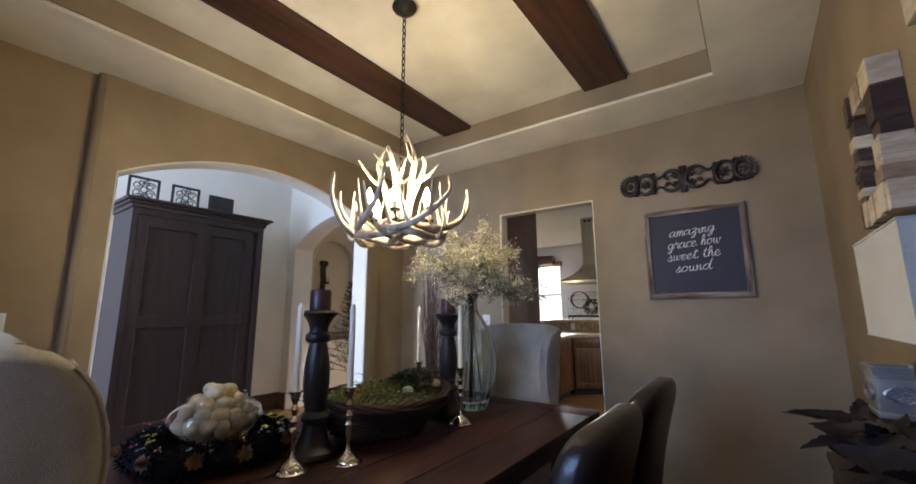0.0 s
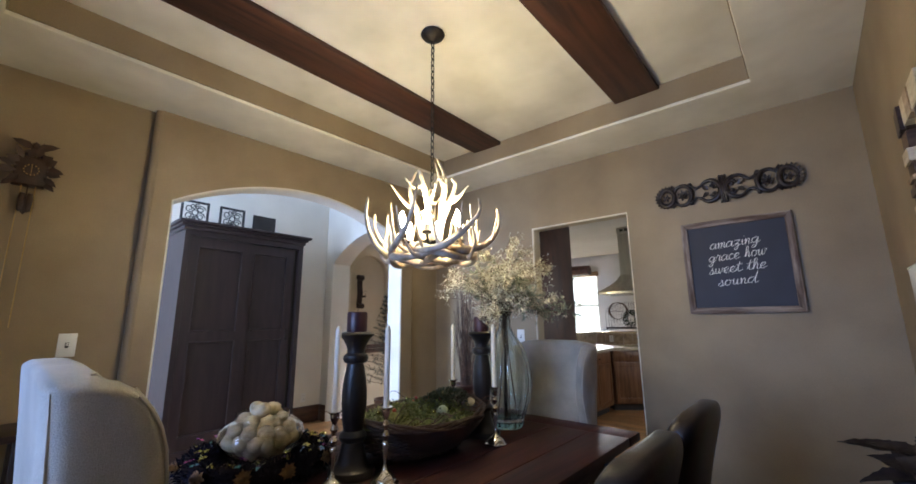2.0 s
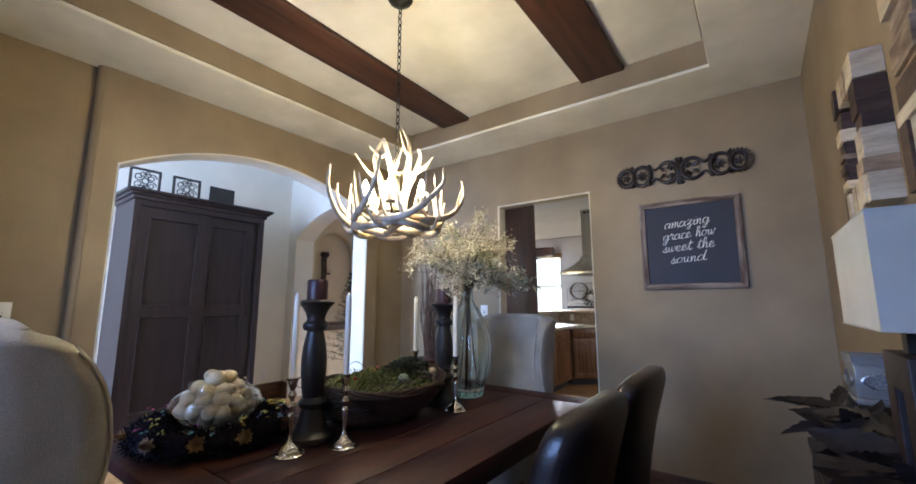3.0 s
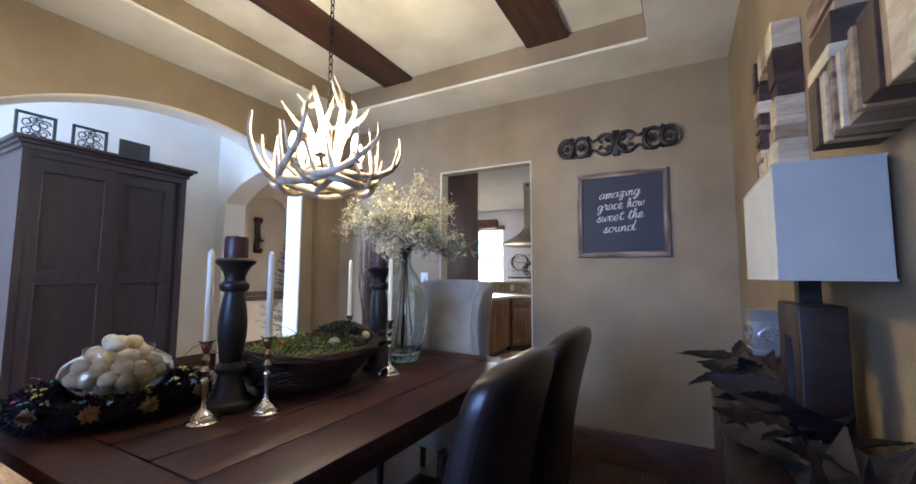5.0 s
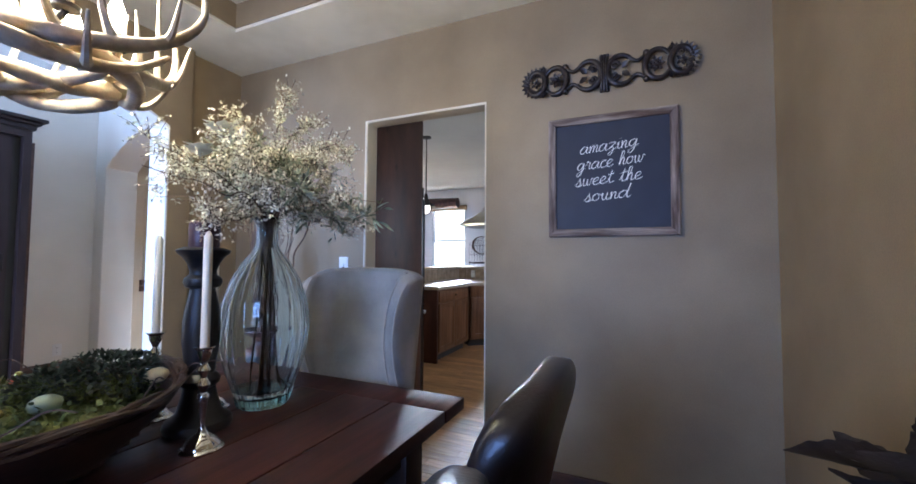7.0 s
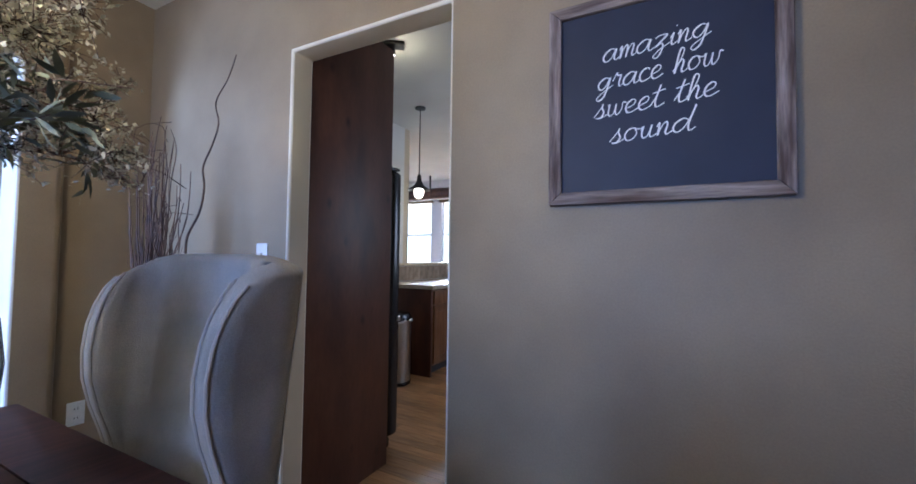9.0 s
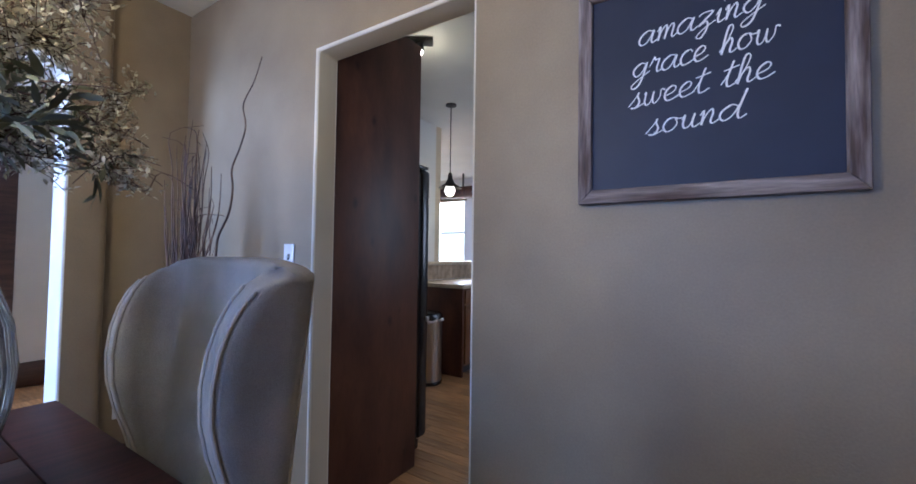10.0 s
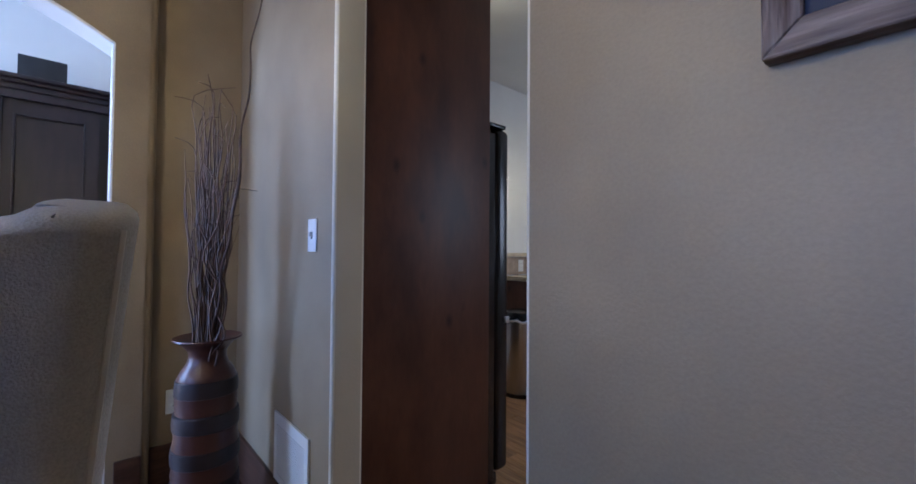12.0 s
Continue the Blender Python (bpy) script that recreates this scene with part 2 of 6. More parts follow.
M_BLIND = material("pale_wood_blind", (0.62, 0.56, 0.45), (0.70, 0.64, 0.52), 0.5)
M_VALANCE = material("oak_valance", (0.20, 0.12, 0.06), (0.30, 0.19, 0.10), 0.5, stretch=(0.5, 4, 4))
M_POTTERY = material("striped_brown_pottery", (0.060, 0.022, 0.016), (0.105, 0.040, 0.026), 0.35, scale=7, bump=0.15)
M_POTBAND = material("charcoal_pottery_band", (0.022, 0.016, 0.018), (0.040, 0.030, 0.030), 0.45, scale=10, bump=0.15)
M_CLOCK = material("carved_walnut", (0.022, 0.010, 0.006), (0.055, 0.025, 0.014), 0.45, scale=14, bump=0.3)
M_BRASS = material("aged_brass", (0.42, 0.28, 0.10), (0.55, 0.38, 0.16), 0.3, 1.0)
M_BRONZE = material("dark_bronze_scroll", (0.030, 0.018, 0.014), (0.060, 0.038, 0.028), 0.45, 0.4)
M_TILEBLACK = material("black_carved_tile", (0.014, 0.013, 0.014), (0.030, 0.028, 0.030), 0.5, bump=0.3)
# emission stands in for overexposed daylight outdoors
M_DISTANCE = glow("outdoor_glow_sheet", (0.92, 0.97, 1.0), 1.5)
PATCH = [material("patch_wood_" + n, a, b, 0.5, scale=9, stretch=(1, 1, 5), detail=8, bump=0.3, bump_scale=40, fine=0.3) for n, a, b in (
    ("cream", (0.48, 0.39, 0.26), (0.68, 0.58, 0.42)), ("dark", (0.030, 0.016, 0.012), (0.075, 0.042, 0.030)),
    ("tan", (0.24, 0.16, 0.09), (0.42, 0.31, 0.20)), ("bark", (0.09, 0.05, 0.03), (0.40, 0.31, 0.22)))]

# ---- builders ----


def thing(name, x, y, z, rz=0.0, label="", category="", group="", kind=""):
    ob = new(name)
    ob.empty_display_size = 0.1
    ob.matrix_world = pose(x, y, z, 0, 0, rz)
    return tagged(ob, label, category, group, kind)


def part(name, bm, mat, parent=None, label="", smooth=40, at=None):
    """Links a bmesh as one mesh object under a thing or part."""
    bmesh.ops.recalc_face_normals(bm, faces=bm.faces)
    me = bpy.data.meshes.new(name)
    bm.to_mesh(me)
    bm.free()
    for m in mat if isinstance(mat, (list, tuple)) else [mat]:
        me.materials.append(m)
    if smooth:
        me.shade_smooth()
        me.set_sharp_from_angle(angle=radians(smooth))
    ob = new(name, me)
    if parent is not None:
        ob.parent = parent
    if at is not None:
        ob.matrix_local = at
    if label:
        ob["label"] = label
    return ob


def box(x0, x1, y0, y1, z0, z1, bevel=0.0, seg=2, bm=None):
    bm = bm or bmesh.new()
    g = bmesh.ops.create_cube(bm, size=1.0)["verts"]
    for v in g:
        v.co = Vector(((x0 + x1) / 2 + v.co.x * (x1 - x0), (y0 + y1) / 2 + v.co.y * (y1 - y0), (z0 + z1) / 2 + v.co.z * (z1 - z0)))
    if bevel:
        es = {e for v in g for e in v.link_edges}
        bmesh.ops.bevel(bm, geom=list(es), offset=bevel, segments=seg, affect="EDGES", profile=0.5)
    return bm


def lathe(profile, seg=32, bm=None, flute=0.0, flutes=0, centre=(0, 0, 0)):
    """Turns a profile of (radius, height) about z; flutes ripple the radius."""
    bm = bm or bmesh.new()
    rings = []
    for r, z in profile:
        ring = []
        for i in range(seg):
            a = 2 * math.pi * i / seg
            rr = r * (1 + flute * math.cos(a * flutes)) if flutes else r
            ring.append(bm.verts.new((centre[0] + rr * math.cos(a), centre[1] + rr * math.sin(a), centre[2] + z)))
        rings.append(ring)
    for a, b in zip(rings, rings[1:]):
        for i in range(seg):
            bm.faces.new((a[i], a[(i + 1) % seg], b[(i + 1) % seg], b[i]))
    for ring in (rings[0], rings[-1]):
        if (ring[0].co - ring[seg // 2].co).length > 1e-5:
            bm.faces.new(ring)
    bmesh.ops.remove_doubles(bm, verts=[v for r in (rings[0], rings[-1]) for v in r], dist=1e-6)
    return bm


def smooth_path(pts, n=5, closed=False):
    """Catmull-Rom points through pts."""
    p = [Vector(q) for q in pts]
    out = []
    m = len(p)
    last = m if closed else m - 1
    for i in range(last):
        if closed:
            a, b, c, d = p[i - 1], p[i], p[(i + 1) % m], p[(i + 2) % m]
        else:
            a, b, c, d = p[max(i - 1, 0)], p[i], p[i + 1], p[min(i + 2, m - 1)]
        for k in range(n):
            t = k / n
            out.append(0.5 * ((2 * b) + (c - a) * t + (2 * a - 5 * b + 4 * c - d) * t * t + (3 * b - a - 3 * c + d) * t ** 3))
    if not closed:
        out.append(p[-1])
    return out


def tube(pts, radius, seg=8, bm=None, closed=False):
    """A tube along points; radius is a number or a function of 0..1 along it."""
    bm = bm or bmesh.new()
    n = len(pts)
    pts = [Vector(p) for p in pts]
    rings = []
    side = None
    for i, p in enumerate(pts):
        if closed:
            d = pts[(i + 1) % n] - pts[i - 1]
        else:
            d = pts[min(i + 1, n - 1)] - pts[max(i - 1, 0)]
        d = d.normalized() if d.length > 1e-9 else Vector((0, 0, 1))
        if side is None:
            side = d.orthogonal().normalized()
        side = (side - d * side.dot(d))
        side = side.normalized() if side.length > 1e-6 else d.orthogonal().normalized()
        up = d.cross(side)
        r = radius(i / max(n - 1, 1)) if callable(radius) else radius
        rings.append([bm.verts.new(p + (side * math.cos(2 * math.pi * k / seg) + up * math.sin(2 * math.pi * k / seg)) * r) for k in range(seg)])
    for i in range(n if closed else n - 1):
        a, b = rings[i], rings[(i + 1) % n]
        for k in range(seg):
            bm.faces.new((a[k], a[(k + 1) % seg], b[(k + 1) % seg], b[k]))
    if not closed:
        bm.faces.new(rings[0][::-1])
        bm.faces.new(rings[-1])
    return bm


def ball(bm, c, r, sub=1, squash=(1, 1, 1)):
    g = bmesh.ops.create_icosphere(bm, subdivisions=sub, radius=1.0)["verts"]
    for v in g:
        v.co = Vector((c[0] + v.co.x * r * squash[0], c[1] + v.co.y * r * squash[1], c[2] + v.co.z * r * squash[2]))
    return bm


def leaf(bm, base, direction, length, width, normal=None, curl=0.2):
    """One pointed leaf of six faces, folded along its rib."""
    d = Vector(direction).normalized()
    n = Vector(normal) if normal is not None else d.orthogonal()
    s = d.cross(n)
    s = s.normalized() if s.length > 1e-6 else d.orthogonal().normalized()
    n = s.cross(d).normalized()
    b = Vector(base)
    mid = [b, b + d * length * 0.35 + n * curl * length * 0.12, b + d * length * 0.7 + n * curl * length * 0.1, b + d * length - n * curl * length * 0.25]
    lt = [b + d * length * 0.35 + s * width * 0.5 + n * width * 0.18, b + d * length * 0.7 + s * width * 0.36 + n * width * 0.12]
    rt = [b + d * length * 0.35 - s * width * 0.5 + n * width * 0.18, b + d * length * 0.7 - s * width * 0.36 + n * width * 0.12]
    vm = [bm.verts.new(p) for p in mid]
    vl = [bm.verts.new(p) for p in lt]
    vr = [bm.verts.new(p) for p in rt]
    for q in ((vm[0], vm[1], vl[0]), (vl[0], vm[1], vm[2], vl[1]), (vl[1], vm[2], vm[3]), (vm[0], vr[0], vm[1]), (vr[0], vr[1], vm[2], vm[1]), (vr[1], vm[3], vm[2])):
        bm.faces.new(q)
    return bm


def slab(us, vs, solid, put, depth, edge=0.0, is_edge=None):
    """A wall from a grid of cells: us, vs are the cuts, solid(u, v) says which cells stand, put(u, v, w) places a point, w from 0 to depth."""
    bm = bmesh.new()
    vert = {}

    def at(i, j, k):
        if (i, j, k) not in vert:
            vert[i, j, k] = bm.verts.new(put(us[i], vs[j], depth * k))
        return vert[i, j, k]

    full = {(i, j) for i in range(len(us) - 1) for j in range(len(vs) - 1) if solid((us[i] + us[i + 1]) / 2, (vs[j] + vs[j + 1]) / 2)}
    for i, j in full:
        for k in (0, 1):
            bm.faces.new([at(i, j, k), at(i + 1, j, k), at(i + 1, j + 1, k), at(i, j + 1, k)])
        for (a, b), (p, q) in (((i - 1, j), ((i, j), (i, j + 1))), ((i + 1, j), ((i + 1, j), (i + 1, j + 1))), ((i, j - 1), ((i, j), (i + 1, j))), ((i, j + 1), ((i, j + 1), (i + 1, j + 1)))):
            if (a, b) not in full:
                bm.faces.new([at(*p, 0), at(*q, 0), at(*q, 1), at(*p, 1)])
    bmesh.ops.recalc_face_normals(bm, faces=bm.faces)
    bmesh.ops.dissolve_limit(bm, angle_limit=0.01, verts=bm.verts, edges=bm.edges)
    if edge:
        es = [e for e in bm.edges if len(e.link_faces) == 2 and e.calc_face_angle(0) > 1.0 and is_edge((e.verts[0].co + e.verts[1].co) / 2)]
        bmesh.ops.bevel(bm, geom=es, offset=edge, segments=4, affect="EDGES", profile=0.5)
    return bm


def arch_slab(u0, u1, top, a0, a1, spring, rise, put, depth, edge=0.012, n=28, base=0.0):
    """A wall with a segmental arch through it; put(u, v, w) places a point."""
    bm = bmesh.new()
    half = (a1 - a0) / 2
    rad = (half * half + rise * rise) / (2 * rise)
    mid = (a0 + a1) / 2
    curve = []
    for i in range(n + 1):
        u = a0 + (a1 - a0) * i / n
        curve.append((u, spring + rise - rad + math.sqrt(max(rad * rad - (u - mid) ** 2, 0))))
    outline = [(u0, base), (a0, base)] + curve + [(a1, base), (u1, base), (u1, top), (u0, top)]
    lo = [bm.verts.new(put(u, v, 0)) for u, v in outline]
    hi = [bm.verts.new(put(u, v, depth)) for u, v in outline]
    bm.faces.new(lo)
    bm.faces.new(hi[::-1])
    m = len(outline)
    for i in range(m):
        bm.faces.new((lo[i], lo[(i + 1) % m], hi[(i + 1) % m], hi[i]))
    bmesh.ops.recalc_face_normals(bm, faces=bm.faces)
    es = []
    for i in range(1, m - 4):
        for row in (lo, hi):
            e = bm.edges.get((row[i], row[i + 1]))
            if e:
                es.append(e)
    bmesh.ops.bevel(bm, geom=es, offset=edge, segments=3, affect="EDGES", profile=0.5)
    bmesh.ops.triangulate(bm, faces=[f for f in bm.faces if len(f.verts) > 4])
    return bm


def setting(name, bm, mat, label, smooth=40):
    return tagged(part(name, bm, mat, None, label, smooth), label, kind="structure")


def recolour(ob, test, mat):
    """Gives the faces that pass the test another material."""
    ob.data.materials.append(mat)
    k = len(ob.data.materials) - 1
    for f in ob.data.polygons:
        if test(f):
            f.material_index = k
    return ob

# ---- dining room shell ----
XL, XP, XR, YF, YS, ZC, ZT = -2.80, -2.74, 0.43, -0.62, 3.03, 2.605, 2.775
DX0, DX1, DZ = -1.645, -0.86, 2.10
TX0, TX1, TY0, TY1 = -2.295, 0.0, -0.10, 2.60

door_edge = lambda c: DX0 - 0.01 < c.x < DX1 + 0.01 and c.z < DZ + 0.01
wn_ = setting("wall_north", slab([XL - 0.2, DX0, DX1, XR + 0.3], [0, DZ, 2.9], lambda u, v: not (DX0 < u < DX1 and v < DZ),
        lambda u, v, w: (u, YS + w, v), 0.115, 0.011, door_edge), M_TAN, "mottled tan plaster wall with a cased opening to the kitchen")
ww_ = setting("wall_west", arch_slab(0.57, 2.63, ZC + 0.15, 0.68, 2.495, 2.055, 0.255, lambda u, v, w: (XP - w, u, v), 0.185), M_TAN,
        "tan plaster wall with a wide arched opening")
# kitchen opening: beige reveal faces, cream rounded edges, both paler than the wall
recolour(wn_, lambda f: abs(f.normal.y) < 0.05 and DX0 - 0.02 < f.center.x < DX1 + 0.02 and f.center.z > 0.01, M_BEIGE)
recolour(wn_, lambda f: 0.05 <= abs(f.normal.y) < 0.99 and f.center.z > 0.01, M_CREAM)
recolour(ww_, lambda f: abs(f.normal.x) < 0.99 and 0.60 < f.center.y < 2.60 and 0.01 < f.center.z < 2.45, M_WHITE)
setting("wall_west_south", box(XL - 0.18, XL, YF - 0.15, 0.575, 0, ZC + 0.15), M_TAN, "tan plaster wall beside the arch")
setting("wall_west_north", box(XL - 0.18, XL, 2.625, YS - 0.001, 0, ZC + 0.15), M_TAN, "tan plaster wall in the corner beside the arch")
setting("trim", tube([(XL + 0.028, 0.566, 0.0), (XL + 0.028, 0.566, ZC)], 0.028, 12), M_TAN, "rounded plaster corner of the arch wall")
setting("trim", tube([(XL + 0.028, 2.634, 0.0), (XL + 0.028, 2.634, ZC)], 0.028, 12), M_TAN, "rounded plaster corner of the arch wall")
setting("wall_east", box(XR, XR + 0.15, YF - 0.15, YS - 0.001, 0, 2.9), M_TAN, "tan plaster wall behind the console table")
WX0, WX1, WZ0, WZ1 = -1.80, -0.30, 0.35, 2.15
setting("wall_south", slab([XL - 0.18, WX0, WX1, XR + 0.15], [0, WZ0, WZ1, 2.9], lambda u, v: not (WX0 < u < WX1 and WZ0 < v < WZ1),
        lambda u, v, w: (u, YF - w, v), 0.15), M_TAN, "tan plaster wall with a wide window")
win = tagged(new("window_1"), "white framed wide window behind the dining table", kind="structure")
for i in range(4):
    x = WX0 + (WX1 - WX0) * i / 3
    part("window_frame", box(x - 0.025, x + 0.025, YF - 0.13, YF - 0.05, WZ0, WZ1), M_PLATE, win)
for z in (WZ0, (WZ0 + WZ1) / 2, WZ1):
    part("window_frame", box(WX0, WX1, YF - 0.12, YF - 0.06, z - 0.025, z + 0.025), M_PLATE, win)

# tray ceiling: lower cream border, tan riser band, raised cream panel
rim = slab([XL - 0.18, TX0, TX1, XR + 0.15], [YF - 0.15, TY0, TY1, YS + 0.1], lambda u, v: not (TX0 < u < TX1 and TY0 < v < TY1),
           lambda u, v, w: (u, v, ZC + w), 0.02, 0.008, lambda c: TX0 - 0.01 < c.x < TX1 + 0.01 and TY0 - 0.01 < c.y < TY1 + 0.01 and c.z < ZC + 0.005)
setting("ceiling", rim, M_CREAM, "cream painted lower border of the tray ceiling")
setting("ceiling_panel", box(TX0 - 0.1, TX1 + 0.1, TY0 - 0.1, TY1 + 0.1, ZT, ZT + 0.05), M_CREAM, "raised cream ceiling panel with soft shadow swirls put into its colour")
band = slab([TX0 - 0.04, TX0 + 0.006, TX1 - 0.006, TX1 + 0.04], [TY0 - 0.04, TY0 + 0.006, TY1 - 0.006, TY1 + 0.04],
            lambda u, v: not (TX0 < u < TX1 and TY0 < v < TY1), lambda u, v, w: (u, v, ZC + 0.021 + w), ZT - 0.002 - ZC - 0.021)
setting("ceiling_band", band, M_TAN, "tan painted riser of the tray ceiling")
for x0, x1 in ((-1.925, -1.655), (-0.725, -0.45)):
    b = box(x0, x1, TY0 + 0.007, TY1 - 0.007, ZT - 0.032, ZT - 0.001, 0.006)
    tagged(part("ceiling_beam", b, M_BEAM), "dark brown stained flat wooden ceiling beam", "beam", "ceiling beams", "structure")


def baseboard(x0, x1, y0, y1):
    setting("baseboard", box(x0, x1, y0, y1, 0.0, 0.215, 0.005), M_BASE, "tall dark stained wooden baseboard")


baseboard(XL + 0.017, DX0 - 0.04, YS - 0.016, YS - 0.001)
baseboard(DX1 + 0.04, XR - 0.017, YS - 0.016, YS - 0.001)
baseboard(XR - 0.016, XR - 0.001, YF + 0.02, YS - 0.018)
baseboard(XP + 0.001, XP + 0.016, 0.57, 0.66)
baseboard(XP + 0.001, XP + 0.016, 2.535, 2.63)
baseboard(XL + 0.001, XL + 0.016, YF + 0.02, 0.53)
baseboard(XL + 0.001, XL + 0.016, 2.665, YS - 0.018)

# ---- entry hall seen through the arch ----
EX, EY = -5.35, 3.30
setting("wall_entry_west", box(EX - 0.15, EX, -2.4, EY, 0, 3.5), M_WHITE, "off-white plaster wall of the entry hall")
setting("wall_entry_north", arch_slab(EX - 0.15, -2.98, 3.5, -5.17, -3.25, 2.18, 0.36, lambda u, v, w: (u, EY + w, v), 0.30), M_WHITE,
        "off-white plaster wall with a deep arch")
setting("wall_entry_east", box(-2.985, -2.981, -2.4, 0.575, 2.6, 3.5), M_WHITE, "off-white plaster wall above the dining arch")
setting("wall_entry_upper", box(-2.985, -2.75, 0.575, 3.3, 2.76, 3.5), M_WHITE, "off-white plaster wall above the dining arch")
setting("wall_entry_south", slab([EX - 0.15, -5.0, -3.4, -2.98], [0, 0.8, 3.0, 3.5], lambda u, v: not (-5.0 < u < -3.4 and 0.8 < v < 3.0),
        lambda u, v, w: (u, -2.25 - w, v), 0.15), M_WHITE, "off-white plaster wall with the entry window")
setting("wall_entry_east_south", box(-2.985, -2.835, -2.4, -0.77, 0, 3.5), M_WHITE, "off-white plaster wall of the entry hall")
setting("ceiling_entry", box(EX - 0.15, -2.75, -2.4, 5.9, 3.5, 3.6), M_WHITE, "white ceiling of the entry hall")
# hall beyond the deep arch, with a niche
HX = -5.50
ny0, ny1, nz0, nzs, nrise = 3.86, 4.62, 0.98, 2.10, 0.34
setting("wall_hall_west", arch_slab(3.6, 5.8, 3.5, ny0, ny1, nzs, nrise, lambda u, v, w: (HX - w, u, v), 0.12, 0.02, base=nz0), M_BEIGE,
        "beige plaster hall wall with an arched niche")
setting("wall_hall_west_lower", box(HX - 0.12, HX - 0.001, 3.6, 5.8, 0, nz0), M_BEIGE, "beige plaster hall wall below the niche")
setting("niche_back", box(HX - 0.16, HX - 0.121, 3.6, 5.8, nz0 - 0.1, 2.7), M_BEIGE, "beige plaster back of the niche")
# unseen opening, added so breakfast room daylight reaches the dim hall
setting("wall_hall_north", slab([HX - 0.1, -5.25, -3.35, -3.0], [0, 2.35, 3.5], lambda u, v: not (-5.25 < u < -3.35 and v < 2.35), lambda u, v, w: (u, 5.8 + w, v), 0.1), M_BEIGE,
        "beige plaster end wall of the hall, with an added opening to let daylight in")
ledge = tagged(new("niche_ledge"), "brown tiled ledge at the foot of the niche", kind="structure")
for i in range(5):
    for j in range(2):
        part("tile", box(HX - 0.1, HX + 0.03 + j * 0.006, 3.83 + i * 0.165, 3.99 + i * 0.165, nz0 - 0.135 + j * 0.07, nz0 - 0.07 + j * 0.07, 0.004, 1), M_BASE, ledge)
baseboard(EX + 0.001, EX + 0.02, -2.2, EY - 0.001)
baseboard(EX + 0.02, -5.18, EY - 0.019, EY - 0.001)
# dark door behind the wardrobe
door = tagged(new("door_1"), "tall dark brown panelled wooden door in the entry hall", kind="structure")
part("door_casing", box(EX + 0.001, EX + 0.05, 1.85, 2.80, 0, 2.32, 0.006), M_BASE, door)
part("door_panel", box(EX + 0.051, EX + 0.066, 2.0, 2.68, 0.2, 2.18, 0.006), M_BASE, door)

# ---- kitchen seen through the opening ----
KZ = 2.75
setting("ceiling_kitchen", box(-3.12, 0.75, YS + 0.12, 5.9, KZ, KZ + 0.05), M_GREY, "white kitchen ceiling")
setting("ceiling_breakfast_room", box(-6.6, 0.75, 5.901, 9.1, KZ, KZ + 0.05), M_GREY, "white ceiling over the cooktop and breakfast room")
# the opening is made up, out of view, to let the side fill in
setting("wall_kitchen_east", slab([YS + 0.12, 5.0, 7.0, 9.1], [0, 1.05, 2.35, KZ], lambda u, v: not (5.0 < u < 7.0 and 1.05 < v < 2.35), lambda u, v, w: (0.60 + w, u, v), 0.15), M_GREY, "pale grey kitchen wall with an added opening for the side fill lamp")
setting("wall_kitchen_west", box(-3.12, -3.0, YS + 0.12, 5.8, 0, KZ + 0.02), M_GREY, "pale grey kitchen wall behind the refrigerator")
setting("wall_kitchen_far_west", box(-6.6, -6.5, 5.9, 9.1, 0, KZ), M_GREY, "pale grey wall of the breakfast room")
KY = 8.8
KW = ((-5.15, -4.42), (-4.20, -3.42))
setting("wall_kitchen_north", slab([-6.6, KW[0][0], KW[0][1], KW[1][0], KW[1][1], 0.75], [0, 1.02, 2.36, KZ],
        lambda u, v: not (1.02 < v < 2.36 and any(a < u < b for a, b in KW)), lambda u, v, w: (u, KY + w, v), 0.15), M_GREY,
        "pale grey kitchen wall with two tall windows")
for k, (a, b) in enumerate(KW):
    w = tagged(new("window_2" if k else "window_3"), "white sash window with raised pale wooden blinds and an oak valance", kind="structure")
    part("window_frame", box(a, a + 0.05, KY + 0.04, KY + 0.11, 1.02, 2.36), M_PLATE, w)
    part("window_frame", box(b - 0.05, b, KY + 0.04, KY + 0.11, 1.02, 2.36), M_PLATE, w)
    for z in (1.05, 1.66, 2.33):
        part("window_frame", box(a + 0.05, b - 0.05, KY + 0.05, KY + 0.10, z - 0.025, z + 0.025), M_PLATE, w)
    part("window_sill", box(a - 0.03, b + 0.03, KY - 0.04, KY + 0.02, 0.99, 1.018, 0.004), M_PLATE, w)
    part("valance", box(a - 0.03, b + 0.03, KY - 0.06, KY - 0.001, 2.30, 2.40, 0.005), M_VALANCE, w)
    for i in range(22):
        z = 2.285 - i * 0.0575
        part("slat", box(a + 0.005, b - 0.005, KY + 0.002, KY + 0.036, z - 0.0015, z + 0.0015), M_BLIND, w)
# flat glowing sheet instead of a lit garden
setting("backdrop", box(-16, 8, 14.0, 14.1, -1, 9), M_DISTANCE, "plain glowing sheet in place of the overexposed outdoors behind the kitchen windows")
setting("ground", box(-60, 60, -60, 60, -0.20, -0.12), material("lawn", (0.06, 0.09, 0.03), (0.10, 0.13, 0.05), 0.9), "lawn around the house")

# fridge side panel
setting("cabinet_side_panel", box(-1.69, -1.658, YS + 0.117, 3.775, 0, 2.45, 0.003), M_PANEL, "tall knotty dark alder side panel beside the refrigerator")

